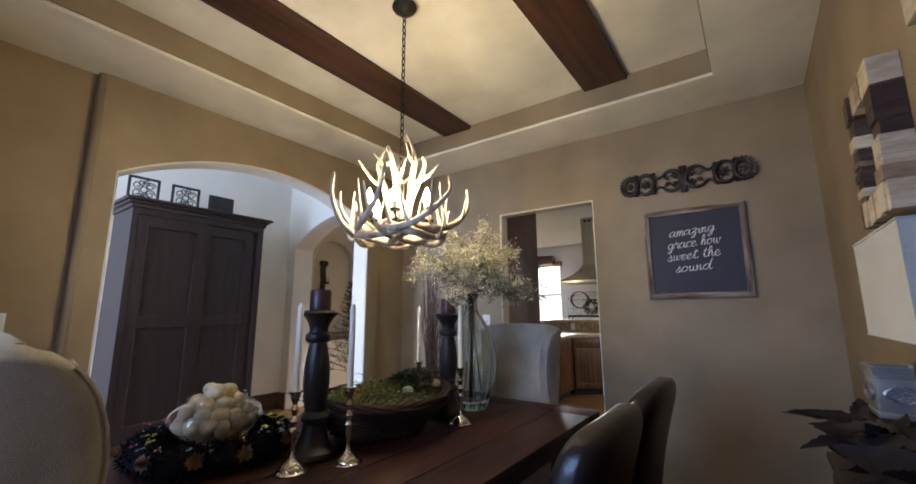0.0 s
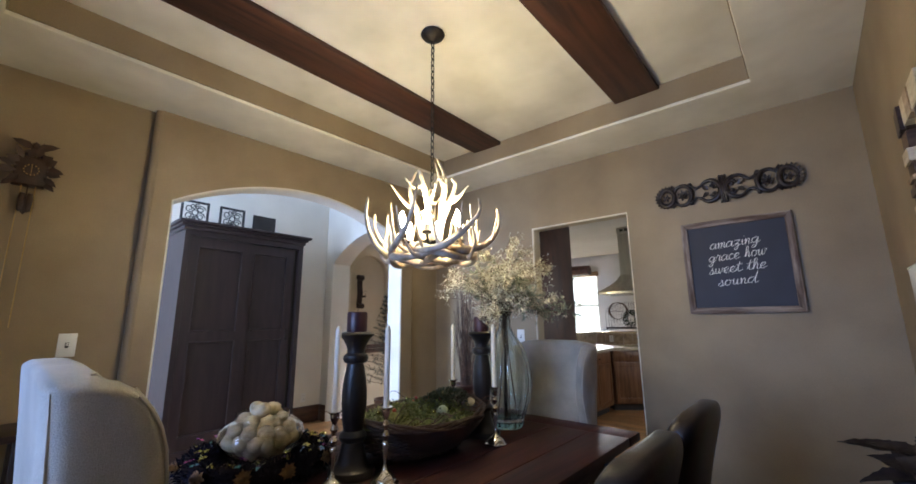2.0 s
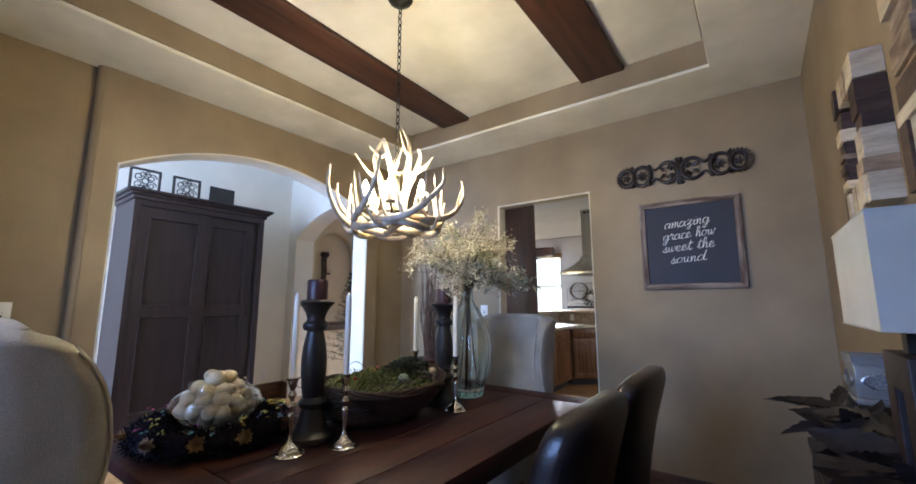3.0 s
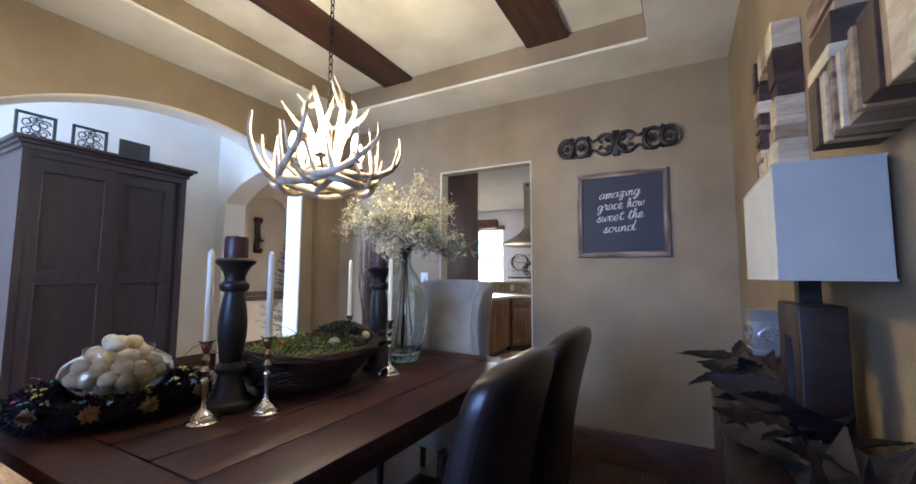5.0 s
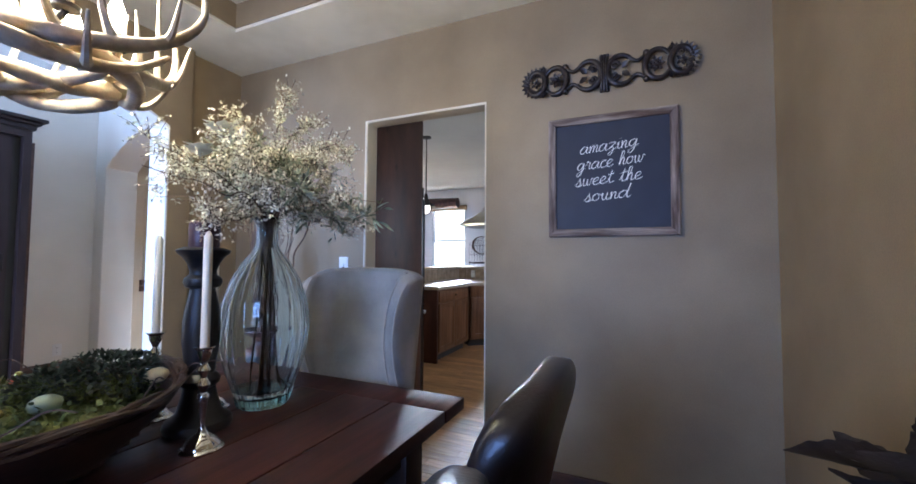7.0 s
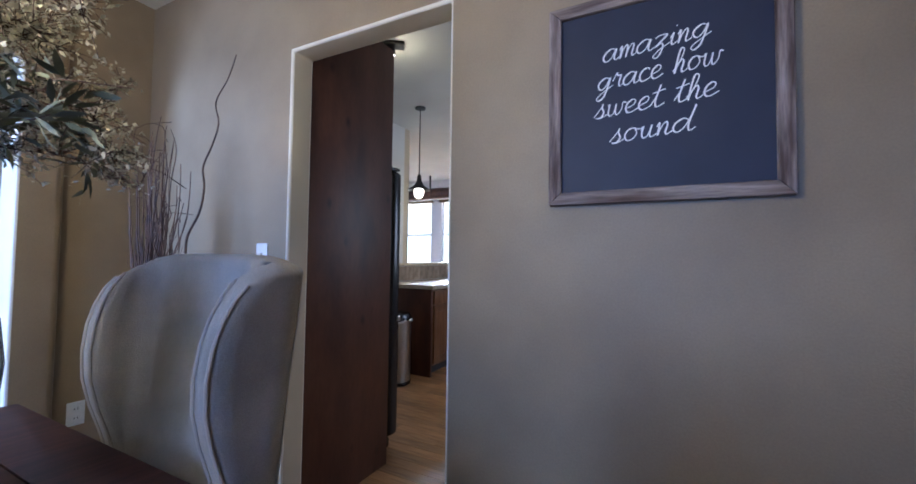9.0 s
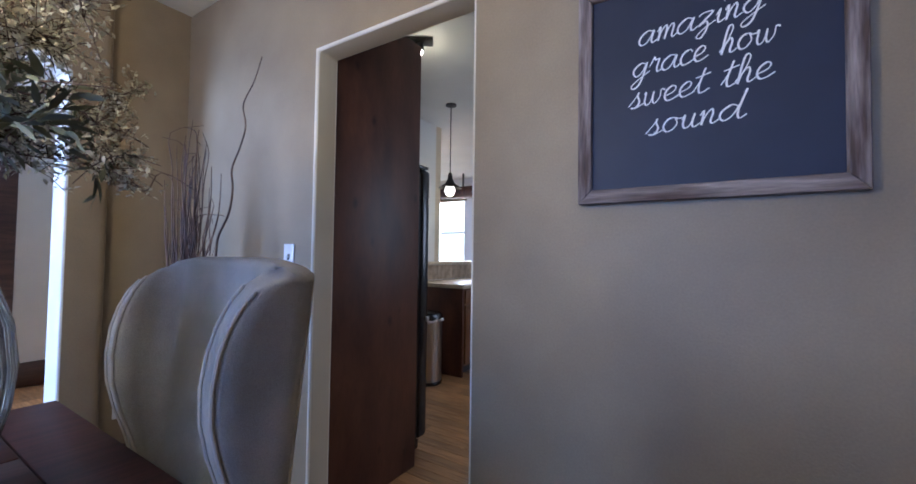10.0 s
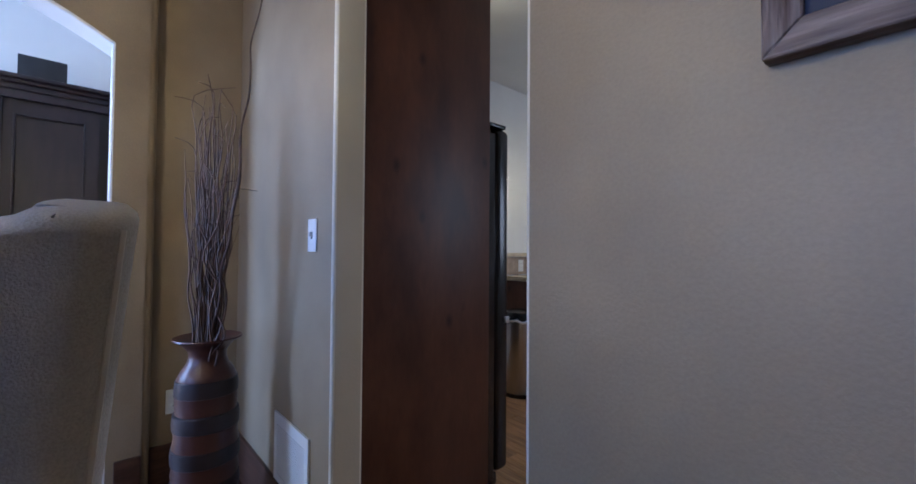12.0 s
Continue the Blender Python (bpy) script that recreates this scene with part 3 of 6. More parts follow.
# ---- dining table ----
TZ = 0.768
table = thing("dining_table", -1.26, 1.40, 0, label="long dark mahogany plank dining table with breadboard ends", category="table")
tw, tl = 0.605, 0.895
bw = 2 * tw / 6
for i in range(6):
    part("board", box(-tw + i * bw + 0.002, -tw + (i + 1) * bw - 0.002, -tl + 0.15, tl - 0.15, TZ - 0.042, TZ, 0.004), M_TABLE, table)
for s in (-1, 1):
    part("end_board", box(-tw, tw, min(s * (tl - 0.148), s * tl), max(s * (tl - 0.148), s * tl), TZ - 0.042, TZ - 0.0005, 0.006), M_TABLE, table)
    part("apron", box(s * (tw - 0.10) - 0.012, s * (tw - 0.10) + 0.012, -tl + 0.22, tl - 0.22, TZ - 0.14, TZ - 0.043), M_TABLEDARK, table)
    part("apron", box(-tw + 0.13, tw - 0.13, s * (tl - 0.20) - 0.012, s * (tl - 0.20) + 0.012, TZ - 0.14, TZ - 0.043), M_TABLEDARK, table)
for sx in (-1, 1):
    for sy in (-1, 1):
        cx, cy = sx * (tw - 0.12), sy * (tl - 0.22)
        part("leg", box(cx - 0.05, cx + 0.05, cy - 0.05, cy + 0.05, 0, TZ - 0.044, 0.008), M_TABLEDARK, table)

# ---- wing chairs at the table's ends ----


def wing_chair(x, y, rz, high, label):
    """Faces local +y; the back stands at local y = 0. One padded shell wraps round from wing to wing."""
    c = thing("wing_chair", x, y, 0, rz, label, "chair", "wing chairs at the table ends")
    part("seat", box(-0.235, 0.235, 0.07, 0.56, 0.34, 0.49, 0.05, 4), M_LINEN, c)
    # how far the wing reaches forward, from the crown down: rounded top, full cheek, tucked waist, arm
    cheek = ((0.0, 0.060), (0.010, 0.090), (0.030, 0.118), (0.065, 0.143), (0.110, 0.163), (0.165, 0.178), (0.225, 0.186), (0.29, 0.184), (0.36, 0.168), (0.43, 0.145),
             (0.50, 0.128), (0.56, 0.124), (0.61, 0.145), (0.65, 0.205), (0.69, 0.29), (0.74, 0.335), (0.86, 0.345), (0.95, 0.345))

    def outline(down, front, inset=0.0):
        """One level slice of the shell, with points in a fixed order, and those at its four front edges."""
        v = 1 - down / (high - 0.25)
        w, r = 0.238 + 0.040 * v - inset, 0.055 - 0.080 * v + inset
        ti, tb = 0.060 - 2 * inset, 0.085 - 2 * inset
        toe = 0.020 * max(0.0, front - 0.06) / 0.2
        pts = []
        for s in (-1, 1):
            side = [(w - toe, front - 0.012 - inset)]
            side += [(w - toe * k, r + 0.04 + (front - r - 0.06) * k) for k in (0.75, 0.5, 0.25)]
            side += [(w - 0.042 + 0.042 * math.cos(q * math.pi / 8), r + 0.042 - 0.042 * math.sin(q * math.pi / 8)) for q in range(0, 5)]
            side += [(w * k, r - 0.006 * (1 - k)) for k in (0.6, 0.3)]
            side = [(s * px, min(py, front - inset)) for px, py in side]
            pts += side if s < 0 else [(0.0, r - 0.006)] + side[::-1]
        for s in (1, -1):
            side = [(w - toe - 0.010, front - inset), (w - toe - ti + 0.010, front - inset), (w - toe - ti, front - 0.012 - inset)]
            side += [(w - ti - toe * k - 0.012 * (1 - k), r + tb + 0.015 + (front - r - tb - 0.03) * k) for k in (0.66, 0.33)]
            side += [(w - ti - 0.030, r + tb), (0.55 * w, r + tb - 0.004), (0.28 * w, r + tb - 0.006)]
            side = [(s * px, min(py, front - inset)) for px, py in side]
            pts += side if s > 0 else [(0.0, r + tb - 0.007)] + side[::-1]
        return pts

    def dip(px, down):
        """The crown falls a little towards the corners."""
        return 0.030 * (abs(px) / 0.27) ** 4 * max(0.0, 1 - down / 0.16)

    sh = bmesh.new()
    rings = []
    levels = [(-0.007, cheek[0][1], 0.019), (-0.005, cheek[0][1] + 0.004, 0.010)] + [(d + 0.004, f, 0.0) for d, f in cheek]
    for down, front, inset in levels:
        rings.append([sh.verts.new((px, py, high - down - dip(px, down))) for px, py in outline(max(down, 0), front, inset)])
    n = len(rings[0])
    for ra, rb in zip(rings, rings[1:]):
        for i in range(n):
            sh.faces.new((ra[i], ra[(i + 1) % n], rb[(i + 1) % n], rb[i]))
    for ring in (rings[0], rings[-1]):
        sh.faces.new(ring)
    bmesh.ops.triangulate(sh, faces=[f for f in sh.faces if len(f.verts) > 4])
    shell = part("backrest", sh, M_LINEN, c, smooth=75)
    for k in (23, 24, 38, 39):
        line = []
        for d, f in cheek[2:]:
            px, py = outline(d, f)[k]
            line.append((px * 1.006, py + 0.001, high - d - 0.004 - dip(px, d)))
        part("piping", tube(line, 0.0040, 6), M_PIPING, shell)
    for s in (-1, 1):
        line = []
        for d, f in cheek[2:]:
            v = 1 - d / (high - 0.25)
            line.append((s * (0.238 + 0.040 * v - 0.0125), 0.055 - 0.080 * v + 0.0125, high - d - 0.004))
        part("piping", tube(line, 0.0038, 6), M_PIPING, shell)
    for sx in (-0.20, 0.20):
        for yy in (0.06, 0.50):
            part("leg", lathe([(0.02, 0), (0.026, 0.345)], 10, centre=(sx, yy, 0)), M_BLACKWOOD, c)
    return c


wing_chair(-1.195, 0.125, 0, 1.240, "natural linen wing chair with piped edges at the table's near end")
wing_chair(-1.190, 2.465, 180, 1.200, "natural linen wing chair with piped edges at the table's kitchen end")

# ---- leather side chairs ----


def leather_chair(x, y, rz):
    """Faces local +y; the padded back stands at local y = 0."""
    c = thing("leather_chair", x, y, 0, rz, "black-brown leather parsons chair with a rounded back at the table", "chair", "leather side chairs")
    part("seat", box(-0.245, 0.245, 0.05, 0.47, 0.37, 0.485, 0.04, 4), M_LEATHER, c)

    def skin(a, v):
        """A point of the back at the angle a round it and the height v; it closes over the top."""
        cap = min(1.0, max(0.0, (v - 0.86) / 0.14))
        shrink = math.sqrt(max(0.0, 1 - cap * cap))
        ca, sa = math.cos(a), math.sin(a)
        u = math.copysign(abs(ca) ** 0.34, ca)
        w = math.copysign(abs(sa) ** 0.62, sa)
        px = u * (0.262 - 0.05 * (1 - shrink))
        py = 0.052 + w * 0.056 * (0.30 + 0.70 * shrink) - 0.125 * v ** 1.7 + 0.030 * u * u
        return Vector((px, py, 0.36 + 0.655 * v - 0.025 * v * v * abs(u) ** 3))

    bk = bmesh.new()
    m = 44
    heights = [0.0, 0.15, 0.3, 0.45, 0.6, 0.72, 0.82, 0.86, 0.90, 0.935, 0.96, 0.98, 0.992, 1.0]
    rings = [[bk.verts.new(skin(2 * math.pi * i / m, v)) for i in range(m)] for v in heights]
    for ra, rb in zip(rings, rings[1:]):
        for i in range(m):
            bk.faces.new((ra[i], ra[(i + 1) % m], rb[(i + 1) % m], rb[i]))
    for ring in (rings[0], rings[-1]):
        bk.faces.new(ring)
    bmesh.ops.triangulate(bk, faces=[f for f in bk.faces if len(f.verts) > 4])
    ob = part("backrest", bk, M_LEATHER, c, smooth=80)
    for q in (0.42, math.pi - 0.42):
        for g in (q, -q):
            part("seam", tube([skin(g, v) for v in heights[1:8]], 0.0022, 5), M_LEATHER, ob)
    for sx in (-0.2, 0.2):
        part("leg", box(sx - 0.02, sx + 0.02, 0.03, 0.07, 0, 0.372, 0.004), M_BLACKWOOD, c)
        part("leg", box(sx - 0.02, sx + 0.02, 0.40, 0.44, 0, 0.372, 0.004), M_BLACKWOOD, c)
    return c


leather_chair(-0.335, 1.850, 90)
leather_chair(-0.335, 1.225, 90)

# ---- chandelier ----
CX, CY = -1.19, 1.325
ch = thing("antler_chandelier", CX, CY, ZT, label="antler chandelier with lit candle bulbs on a black iron chain", category="chandelier")
ch.scale = (0.93, 0.93, 1.0)
part("canopy", lathe([(0.0, 0), (0.062, -0.001), (0.066, -0.010), (0.058, -0.022), (0.035, -0.032), (0.014, -0.045), (0.0, -0.047)], 28), M_IRON, ch)
zt = -0.045
k = 0
while zt > -0.83:
    loop = []
    for i in range(14):
        a = 2 * math.pi * i / 14
        loop.append((0.009 * math.cos(a) if k % 2 else 0.0, 0.0 if k % 2 else 0.009 * math.cos(a), zt - 0.019 + 0.021 * math.sin(a)))
    part("chain_link", tube(loop, 0.0028, 6, closed=True), M_IRON, ch)
    zt -= 0.034
    k += 1
H0 = 1.70 - ZT
part("hub", lathe([(0, 0.16), (0.018, 0.155), (0.014, 0.08), (0.03, 0.05), (0.034, 0.01), (0.02, -0.03), (0.0, -0.04)], 16, centre=(0, 0, H0)), M_IRON, ch)
rng = random.Random(11)


def antler(points, tines, r0):
    bm = bmesh.new()
    main = smooth_path(points, 7)
    tube(main, lambda s: r0 * (1 - 0.80 * s ** 1.3) * (1 + 0.06 * math.sin(37 * s)) + 0.0015, 11, bm)
    for at, tip in tines:
        b = main[int(at * (len(main) - 1))]
        t = Vector(tip)
        mid = b.lerp(t, 0.45) + Vector((0, 0, -0.025))
        tube(smooth_path([b, mid, t], 7), lambda s: r0 * 0.66 * (1 - 0.86 * s) + 0.001, 7, bm)
    return bm


def polar(a, r, z):
    return (r * math.cos(a), r * math.sin(a), z + H0)


# seven rim antlers sweep round in a ring and turn up at the rim
for i in range(7):
    a = i * math.pi / 3.5 + 0.35
    j = rng.uniform(-0.02, 0.02)
    pts = [polar(a - 0.95, 0.14, -0.050), polar(a - 0.45, 0.205, -0.072 + j), polar(a + 0.02, 0.255, -0.050 + j), polar(a + 0.30, 0.305, 0.005), polar(a + 0.42, 0.335, 0.075 + j), polar(a + 0.46, 0.332 + j, 0.150 + 2 * j)]
    tin = [(0.36, polar(a - 0.30, 0.235, 0.13 + j)), (0.52, polar(a + 0.16, 0.325, 0.085 - j)), (0.24, polar(a - 0.62, 0.215, 0.05))]
    part("antler", antler(pts, tin, 0.0165), M_ANTLER, ch)
# thick beams lie crossed in a shallow bowl below
for i in range(5):
    a = i * math.pi / 2.5 + 0.1
    j = rng.uniform(-0.012, 0.012)
    pts = [polar(a - 1.3, 0.175, -0.060), polar(a - 0.65, 0.205, -0.095 + j), polar(a, 0.195, -0.105), polar(a + 0.5, 0.215, -0.075 + j), polar(a + 0.8, 0.26, -0.015)]
    part("antler", antler(pts, [(0.55, polar(a - 0.1, 0.275, -0.04))], 0.019), M_ANTLER, ch)
for i in range(3):
    a = i * math.pi / 1.5 + 0.6
    part("antler", antler([polar(a + 3.0, 0.17, -0.080), polar(a + 2.5, 0.07, -0.105), polar(a + 0.5, 0.06, -0.100), polar(a, 0.16, -0.085), polar(a - 0.2, 0.23, -0.03)], [], 0.019), M_ANTLER, ch)
# upper cluster stands up round the stem and leans out
for i in range(5):
    a = i * math.pi / 2.5 + rng.uniform(-0.2, 0.2)
    hgt = 0.32 + 0.035 * math.cos(i * 2.1)
    pts = [polar(a + 0.4, 0.035, -0.01), polar(a + 0.2, 0.060, 0.07), polar(a, 0.085, 0.15), polar(a - 0.1, 0.120, 0.225), polar(a - 0.2, 0.130, 0.28), polar(a - 0.4, 0.105, hgt)]
    tin = [(0.40, polar(a + 0.40, 0.205, 0.225 + 0.03 * (i % 2))), (0.62, polar(a - 0.55, 0.175, hgt - 0.05))]
    part("antler", antler(pts, tin, 0.0185), M_ANTLER, ch)
for i in range(6):
    a = i * math.pi / 3 + 0.1
    c = polar(a, 0.155, 0.0)
    arm = part("candle_arm", tube(smooth_path([polar(a, 0.02, 0.0), polar(a, 0.09, -0.03), (c[0], c[1], c[2] - 0.005)], 5), 0.006, 7), M_IRON, ch)
    part("cup", lathe([(0.0, -0.006), (0.022, -0.004), (0.024, 0.004), (0.012, 0.008)], 14, centre=c), M_IRON, arm)
    part("candle_sleeve", lathe([(0.0115, 0.0), (0.0115, 0.038), (0.0, 0.039)], 14, centre=c), M_SLEEVE, arm)
    part("bulb", lathe([(0.006, 0.039), (0.015, 0.052), (0.019, 0.068), (0.014, 0.090), (0.005, 0.112), (0.0, 0.119)], 14, centre=c), M_BULB, arm, "lit flame-shaped bulb")
    lamp("bulb_light", "POINT", Matrix.Translation((CX + 0.144 * math.cos(a), CY + 0.144 * math.sin(a), 1.70 + 0.145)), BULB, WARM, 0.03)

# ---- things on the table ----


def candlestick(x, y, label):
    c = thing("candlestick", x, y, TZ, rng.uniform(0, 360), label, "candlestick", "silver candlesticks")
    prof = [(0.0, 0.0), (0.050, 0.0), (0.051, 0.003), (0.045, 0.008), (0.042, 0.009), (0.040, 0.014), (0.034, 0.023), (0.024, 0.031), (0.015, 0.037), (0.010, 0.044), (0.0065, 0.056), (0.007, 0.080),
            (0.0105, 0.108), (0.013, 0.124), (0.0125, 0.132), (0.007, 0.138), (0.011, 0.150), (0.0155, 0.158), (0.011, 0.168), (0.007, 0.174), (0.010, 0.186), (0.015, 0.194),
            (0.010, 0.204), (0.007, 0.210), (0.012, 0.222), (0.016, 0.232), (0.017, 0.244), (0.024, 0.250), (0.024, 0.253), (0.011, 0.254), (0.0, 0.252)]
    part("holder", lathe(prof, 28, flute=0.02, flutes=8), M_SILVER, c, "polished silver stem")
    part("candle", lathe([(0.0, 0.246), (0.0108, 0.246), (0.0104, 0.528), (0.006, 0.541), (0.0015, 0.545), (0.0, 0.545)], 18), M_IVORY, c, "tall ivory taper candle")
    return c


for x, y in ((-1.215, 0.872), (-1.132, 1.032), (-1.10, 1.66), (-1.42, 1.725), (-1.40, 1.10), (-1.34, 1.85)):
    candlestick(x, y, "polished silver candlestick with an ivory taper candle")


def pillar(x, y, h=0.53):
    c = thing("pillar_candle_holder", x, y, TZ, label="turned black wooden pillar holder with a maroon candle", category="candle holder", group="pillar candle holders")
    s = h / 0.53
    prof = [(0.0, 0.0), (0.082, 0.0), (0.086, 0.012), (0.082, 0.026), (0.066, 0.036), (0.055, 0.052), (0.046, 0.085), (0.040, 0.118), (0.050, 0.128), (0.052, 0.140), (0.046, 0.150),
            (0.037, 0.158), (0.041, 0.20), (0.047, 0.25), (0.047, 0.30), (0.042, 0.345), (0.034, 0.385), (0.031, 0.40), (0.044, 0.406), (0.049, 0.418), (0.047, 0.430), (0.035, 0.440),
            (0.034, 0.452), (0.040, 0.472), (0.052, 0.492), (0.066, 0.504), (0.069, 0.512), (0.062, 0.516), (0.050, 0.521), (0.0, 0.521)]
    part("holder", lathe([(r, z * s) for r, z in prof], 36), M_BLACKWOOD, c)
    part("candle", lathe([(0.0, 0.521 * s), (0.0385, 0.521 * s), (0.0395, 0.527 * s), (0.0395, 0.590 * s), (0.036, 0.598 * s), (0.022, 0.592 * s), (0.0, 0.588 * s)], 30), M_MAROON, c, "thick maroon pillar candle")
    part("wick", tube([(0, 0, 0.586 * s), (0.001, 0, 0.602 * s), (0.004, 0, 0.608 * s)], 0.0012, 5), M_SLOT, c)


pillar(-1.285, 1.0)
pillar(-1.235, 1.74, 0.515)

# glass vase with dried flowers
VX, VY = -1.232, 1.953
vase = thing("glass_vase", VX, VY, TZ + 0.001, label="tall ribbed aqua glass bottle vase with a thick base", category="vase")
outer = [(0.0, 0.002), (0.070, 0.0), (0.076, 0.012), (0.083, 0.045), (0.105, 0.11), (0.122, 0.18), (0.127, 0.24), (0.120, 0.31), (0.098, 0.385), (0.066, 0.445), (0.040, 0.480), (0.031, 0.505), (0.030, 0.56), (0.036, 0.577), (0.043, 0.583), (0.042, 0.587)]
inner = [(0.034, 0.583), (0.026, 0.56), (0.027, 0.505), (0.036, 0.478), (0.062, 0.441), (0.094, 0.382), (0.116, 0.31), (0.1225, 0.24), (0.118, 0.18), (0.101, 0.112), (0.079, 0.05), (0.066, 0.034), (0.0, 0.032)]
vase.scale = (1.085, 1.085, 1.04)
part("body", lathe(outer[2:] + inner[:-2], 128, flute=0.022, flutes=16), M_VASE, vase)
part("base", lathe([(0.0, 0.0), (0.070, 0.0), (0.0755, 0.012), (0.0775, 0.0305), (0.066, 0.033), (0.0, 0.031)], 128, flute=0.022, flutes=16), M_TEALBASE, vase, "thick teal glass base")

flowers = thing("dried_flower_bouquet", VX, VY, TZ + 0.04, label="large spray of dried cream blossoms and grey-green leaves in the vase", category="bouquet")
flowers.scale = (1.03, 1.03, 1.03)
frng = random.Random(5)
stems, bloom, greens = bmesh.new(), bmesh.new(), bmesh.new()
for i in range(52):
    a = frng.uniform(0, 2 * math.pi)
    reach = frng.uniform(0.06, 0.30)
    up = frng.uniform(0.60, 0.90) - 0.30 * (reach / 0.34) ** 2 * frng.uniform(0.2, 0.9)
    droop = frng.uniform(-0.04, 0.05) - (0.06 if frng.random() < 0.3 else 0)
    d = Vector((math.cos(a), math.sin(a), 0))
    low = [d * 0.02 + Vector((frng.uniform(-.03, .03), frng.uniform(-.03, .03), 0.0)), d * 0.012 + Vector((0, 0, 0.45))] if i % 7 == 0 else [d * 0.010 + Vector((0, 0, 0.46)), d * 0.013 + Vector((0, 0, 0.50))]
    pts = smooth_path(low + [ d * 0.03 + Vector((0, 0, 0.57)),
                       d * reach * 0.55 + Vector((0, 0, 0.57 + (up - 0.57) * 0.7)), d * reach + Vector((0, 0, up)), d * (reach + 0.05) + Vector((0, 0, up + droop))], 4)
    tube(pts, lambda s: 0.0028 * (1 - 0.75 * s), 4, stems)
    for q in pts[10:]:
        for _ in range(4):
            dirn = (d * 0.35 + Vector((frng.gauss(0, .8), frng.gauss(0, .8), frng.gauss(0.2, .8)))).normalized()
            tip = q + dirn * frng.uniform(0.03, 0.075)
            if i % 5 == 2:
                for _ in range(3):
                    s0 = q.lerp(tip, frng.random())
                    leaf(greens, s0, dirn + Vector((frng.gauss(0, .5), frng.gauss(0, .5), frng.gauss(-.2, .4))), frng.uniform(0.025, 0.05), frng.uniform(0.006, 0.011), Vector((frng.gauss(0, 1), frng.gauss(0, 1), 1)))
            else:
                tube([q, q.lerp(tip, 0.5) + Vector((0, 0, 0.006)), tip], 0.0008, 3, stems)
                for _ in range(9):
                    s0 = q.lerp(tip, frng.uniform(0.15, 1.1)) + Vector((frng.gauss(0, .005), frng.gauss(0, .005), frng.gauss(0, .005)))
                    leaf(bloom, s0, (frng.gauss(0, 1), frng.gauss(0, 1), frng.gauss(0.3, 1)), frng.uniform(0.007, 0.014), frng.uniform(0.004, 0.007), Vector((frng.gauss(0, 1), frng.gauss(0, 1), 1)))
tagged(part("stem", stems, M_TWIG, flowers), kind="stuff")
tagged(part("blossoms", bloom, M_FLOWER, flowers, "cream dried blossoms"), kind="stuff")
tagged(part("leaves", greens, M_GREYLEAF, flowers, "grey-green slender leaves"), kind="stuff")
for c, s in (((0.015, -0.175, 0.765), 0.058), ((-0.055, -0.195, 0.715), 0.048)):
    fl = bmesh.new()
    for i in range(9):
        a = i * 2.4
        leaf(fl, c, (math.cos(a), math.sin(a), 0.35 + 0.12 * i), s * 1.2, s * 0.9, (0, 0, 1), 0.6)
    part("flower", fl, M_PETAL, flowers, "white fabric flower")
wild = bmesh.new()
for a, r, z in ((0.3, 0.36, 0.60), (-0.6, 0.38, 0.56), (2.6, 0.40, 0.70), (3.3, 0.42, 0.66), (1.2, 0.33, 0.52), (-1.4, 0.35, 0.62)):
    d = Vector((math.cos(a), math.sin(a), 0))
    pts = [Vector((0, 0, 0.5)), d * 0.06 + Vector((0, 0, 0.6))]
    for i in range(1, 7):
        pts.append(d * (0.06 + r * i / 6) + Vector((frng.gauss(0, .018), frng.gauss(0, .018), 0.6 + (z - 0.6) * i / 6 + frng.gauss(0, .014))))
    tube(smooth_path(pts, 4), lambda s: 0.0026 * (1 - 0.7 * s), 5, wild)
part("twig", wild, M_TWIG, flowers, "thin curling dark twigs")

# woven twig bowl with greenery
BX, BY = -1.33, 1.37
basket = thing("twig_basket", BX, BY, TZ + 0.001, label="wide dark woven twig bowl full of moss and greenery", category="basket")
basket.scale = (1.16, 1.22, 1.05)
brng = random.Random(3)
weave = bmesh.new()
def bowl_r(z):
    return 0.13 + 0.14 * (z / 0.135) ** 0.62
for j in range(16):
    z = 0.006 + 0.128 * j / 15
    r = bowl_r(z)
    pts = []
    for i in range(56):
        a = 2 * math.pi * i / 56
        w = 0.0045 * (1 if (i + j) % 2 else -1) + brng.gauss(0, 0.0012)
        pts.append(((r + w) * math.cos(a) * 0.86, (r + w) * math.sin(a) * 1.0, z + brng.gauss(0, 0.0012)))
    tube(pts, 0.0052, 5, weave, closed=True)
tagged(part("weave", weave, M_WICKER, basket), kind="stuff")
part("lining", lathe([(0.0, 0.003), (0.12, 0.004)] + [(bowl_r(0.135 * t / 6) - 0.008, 0.008 + 0.125 * t / 6) for t in range(1, 7)] + [(bowl_r(0.135) - 0.016, 0.128), (0.10, 0.02), (0.0, 0.015)], 40), M_WICKER, basket)
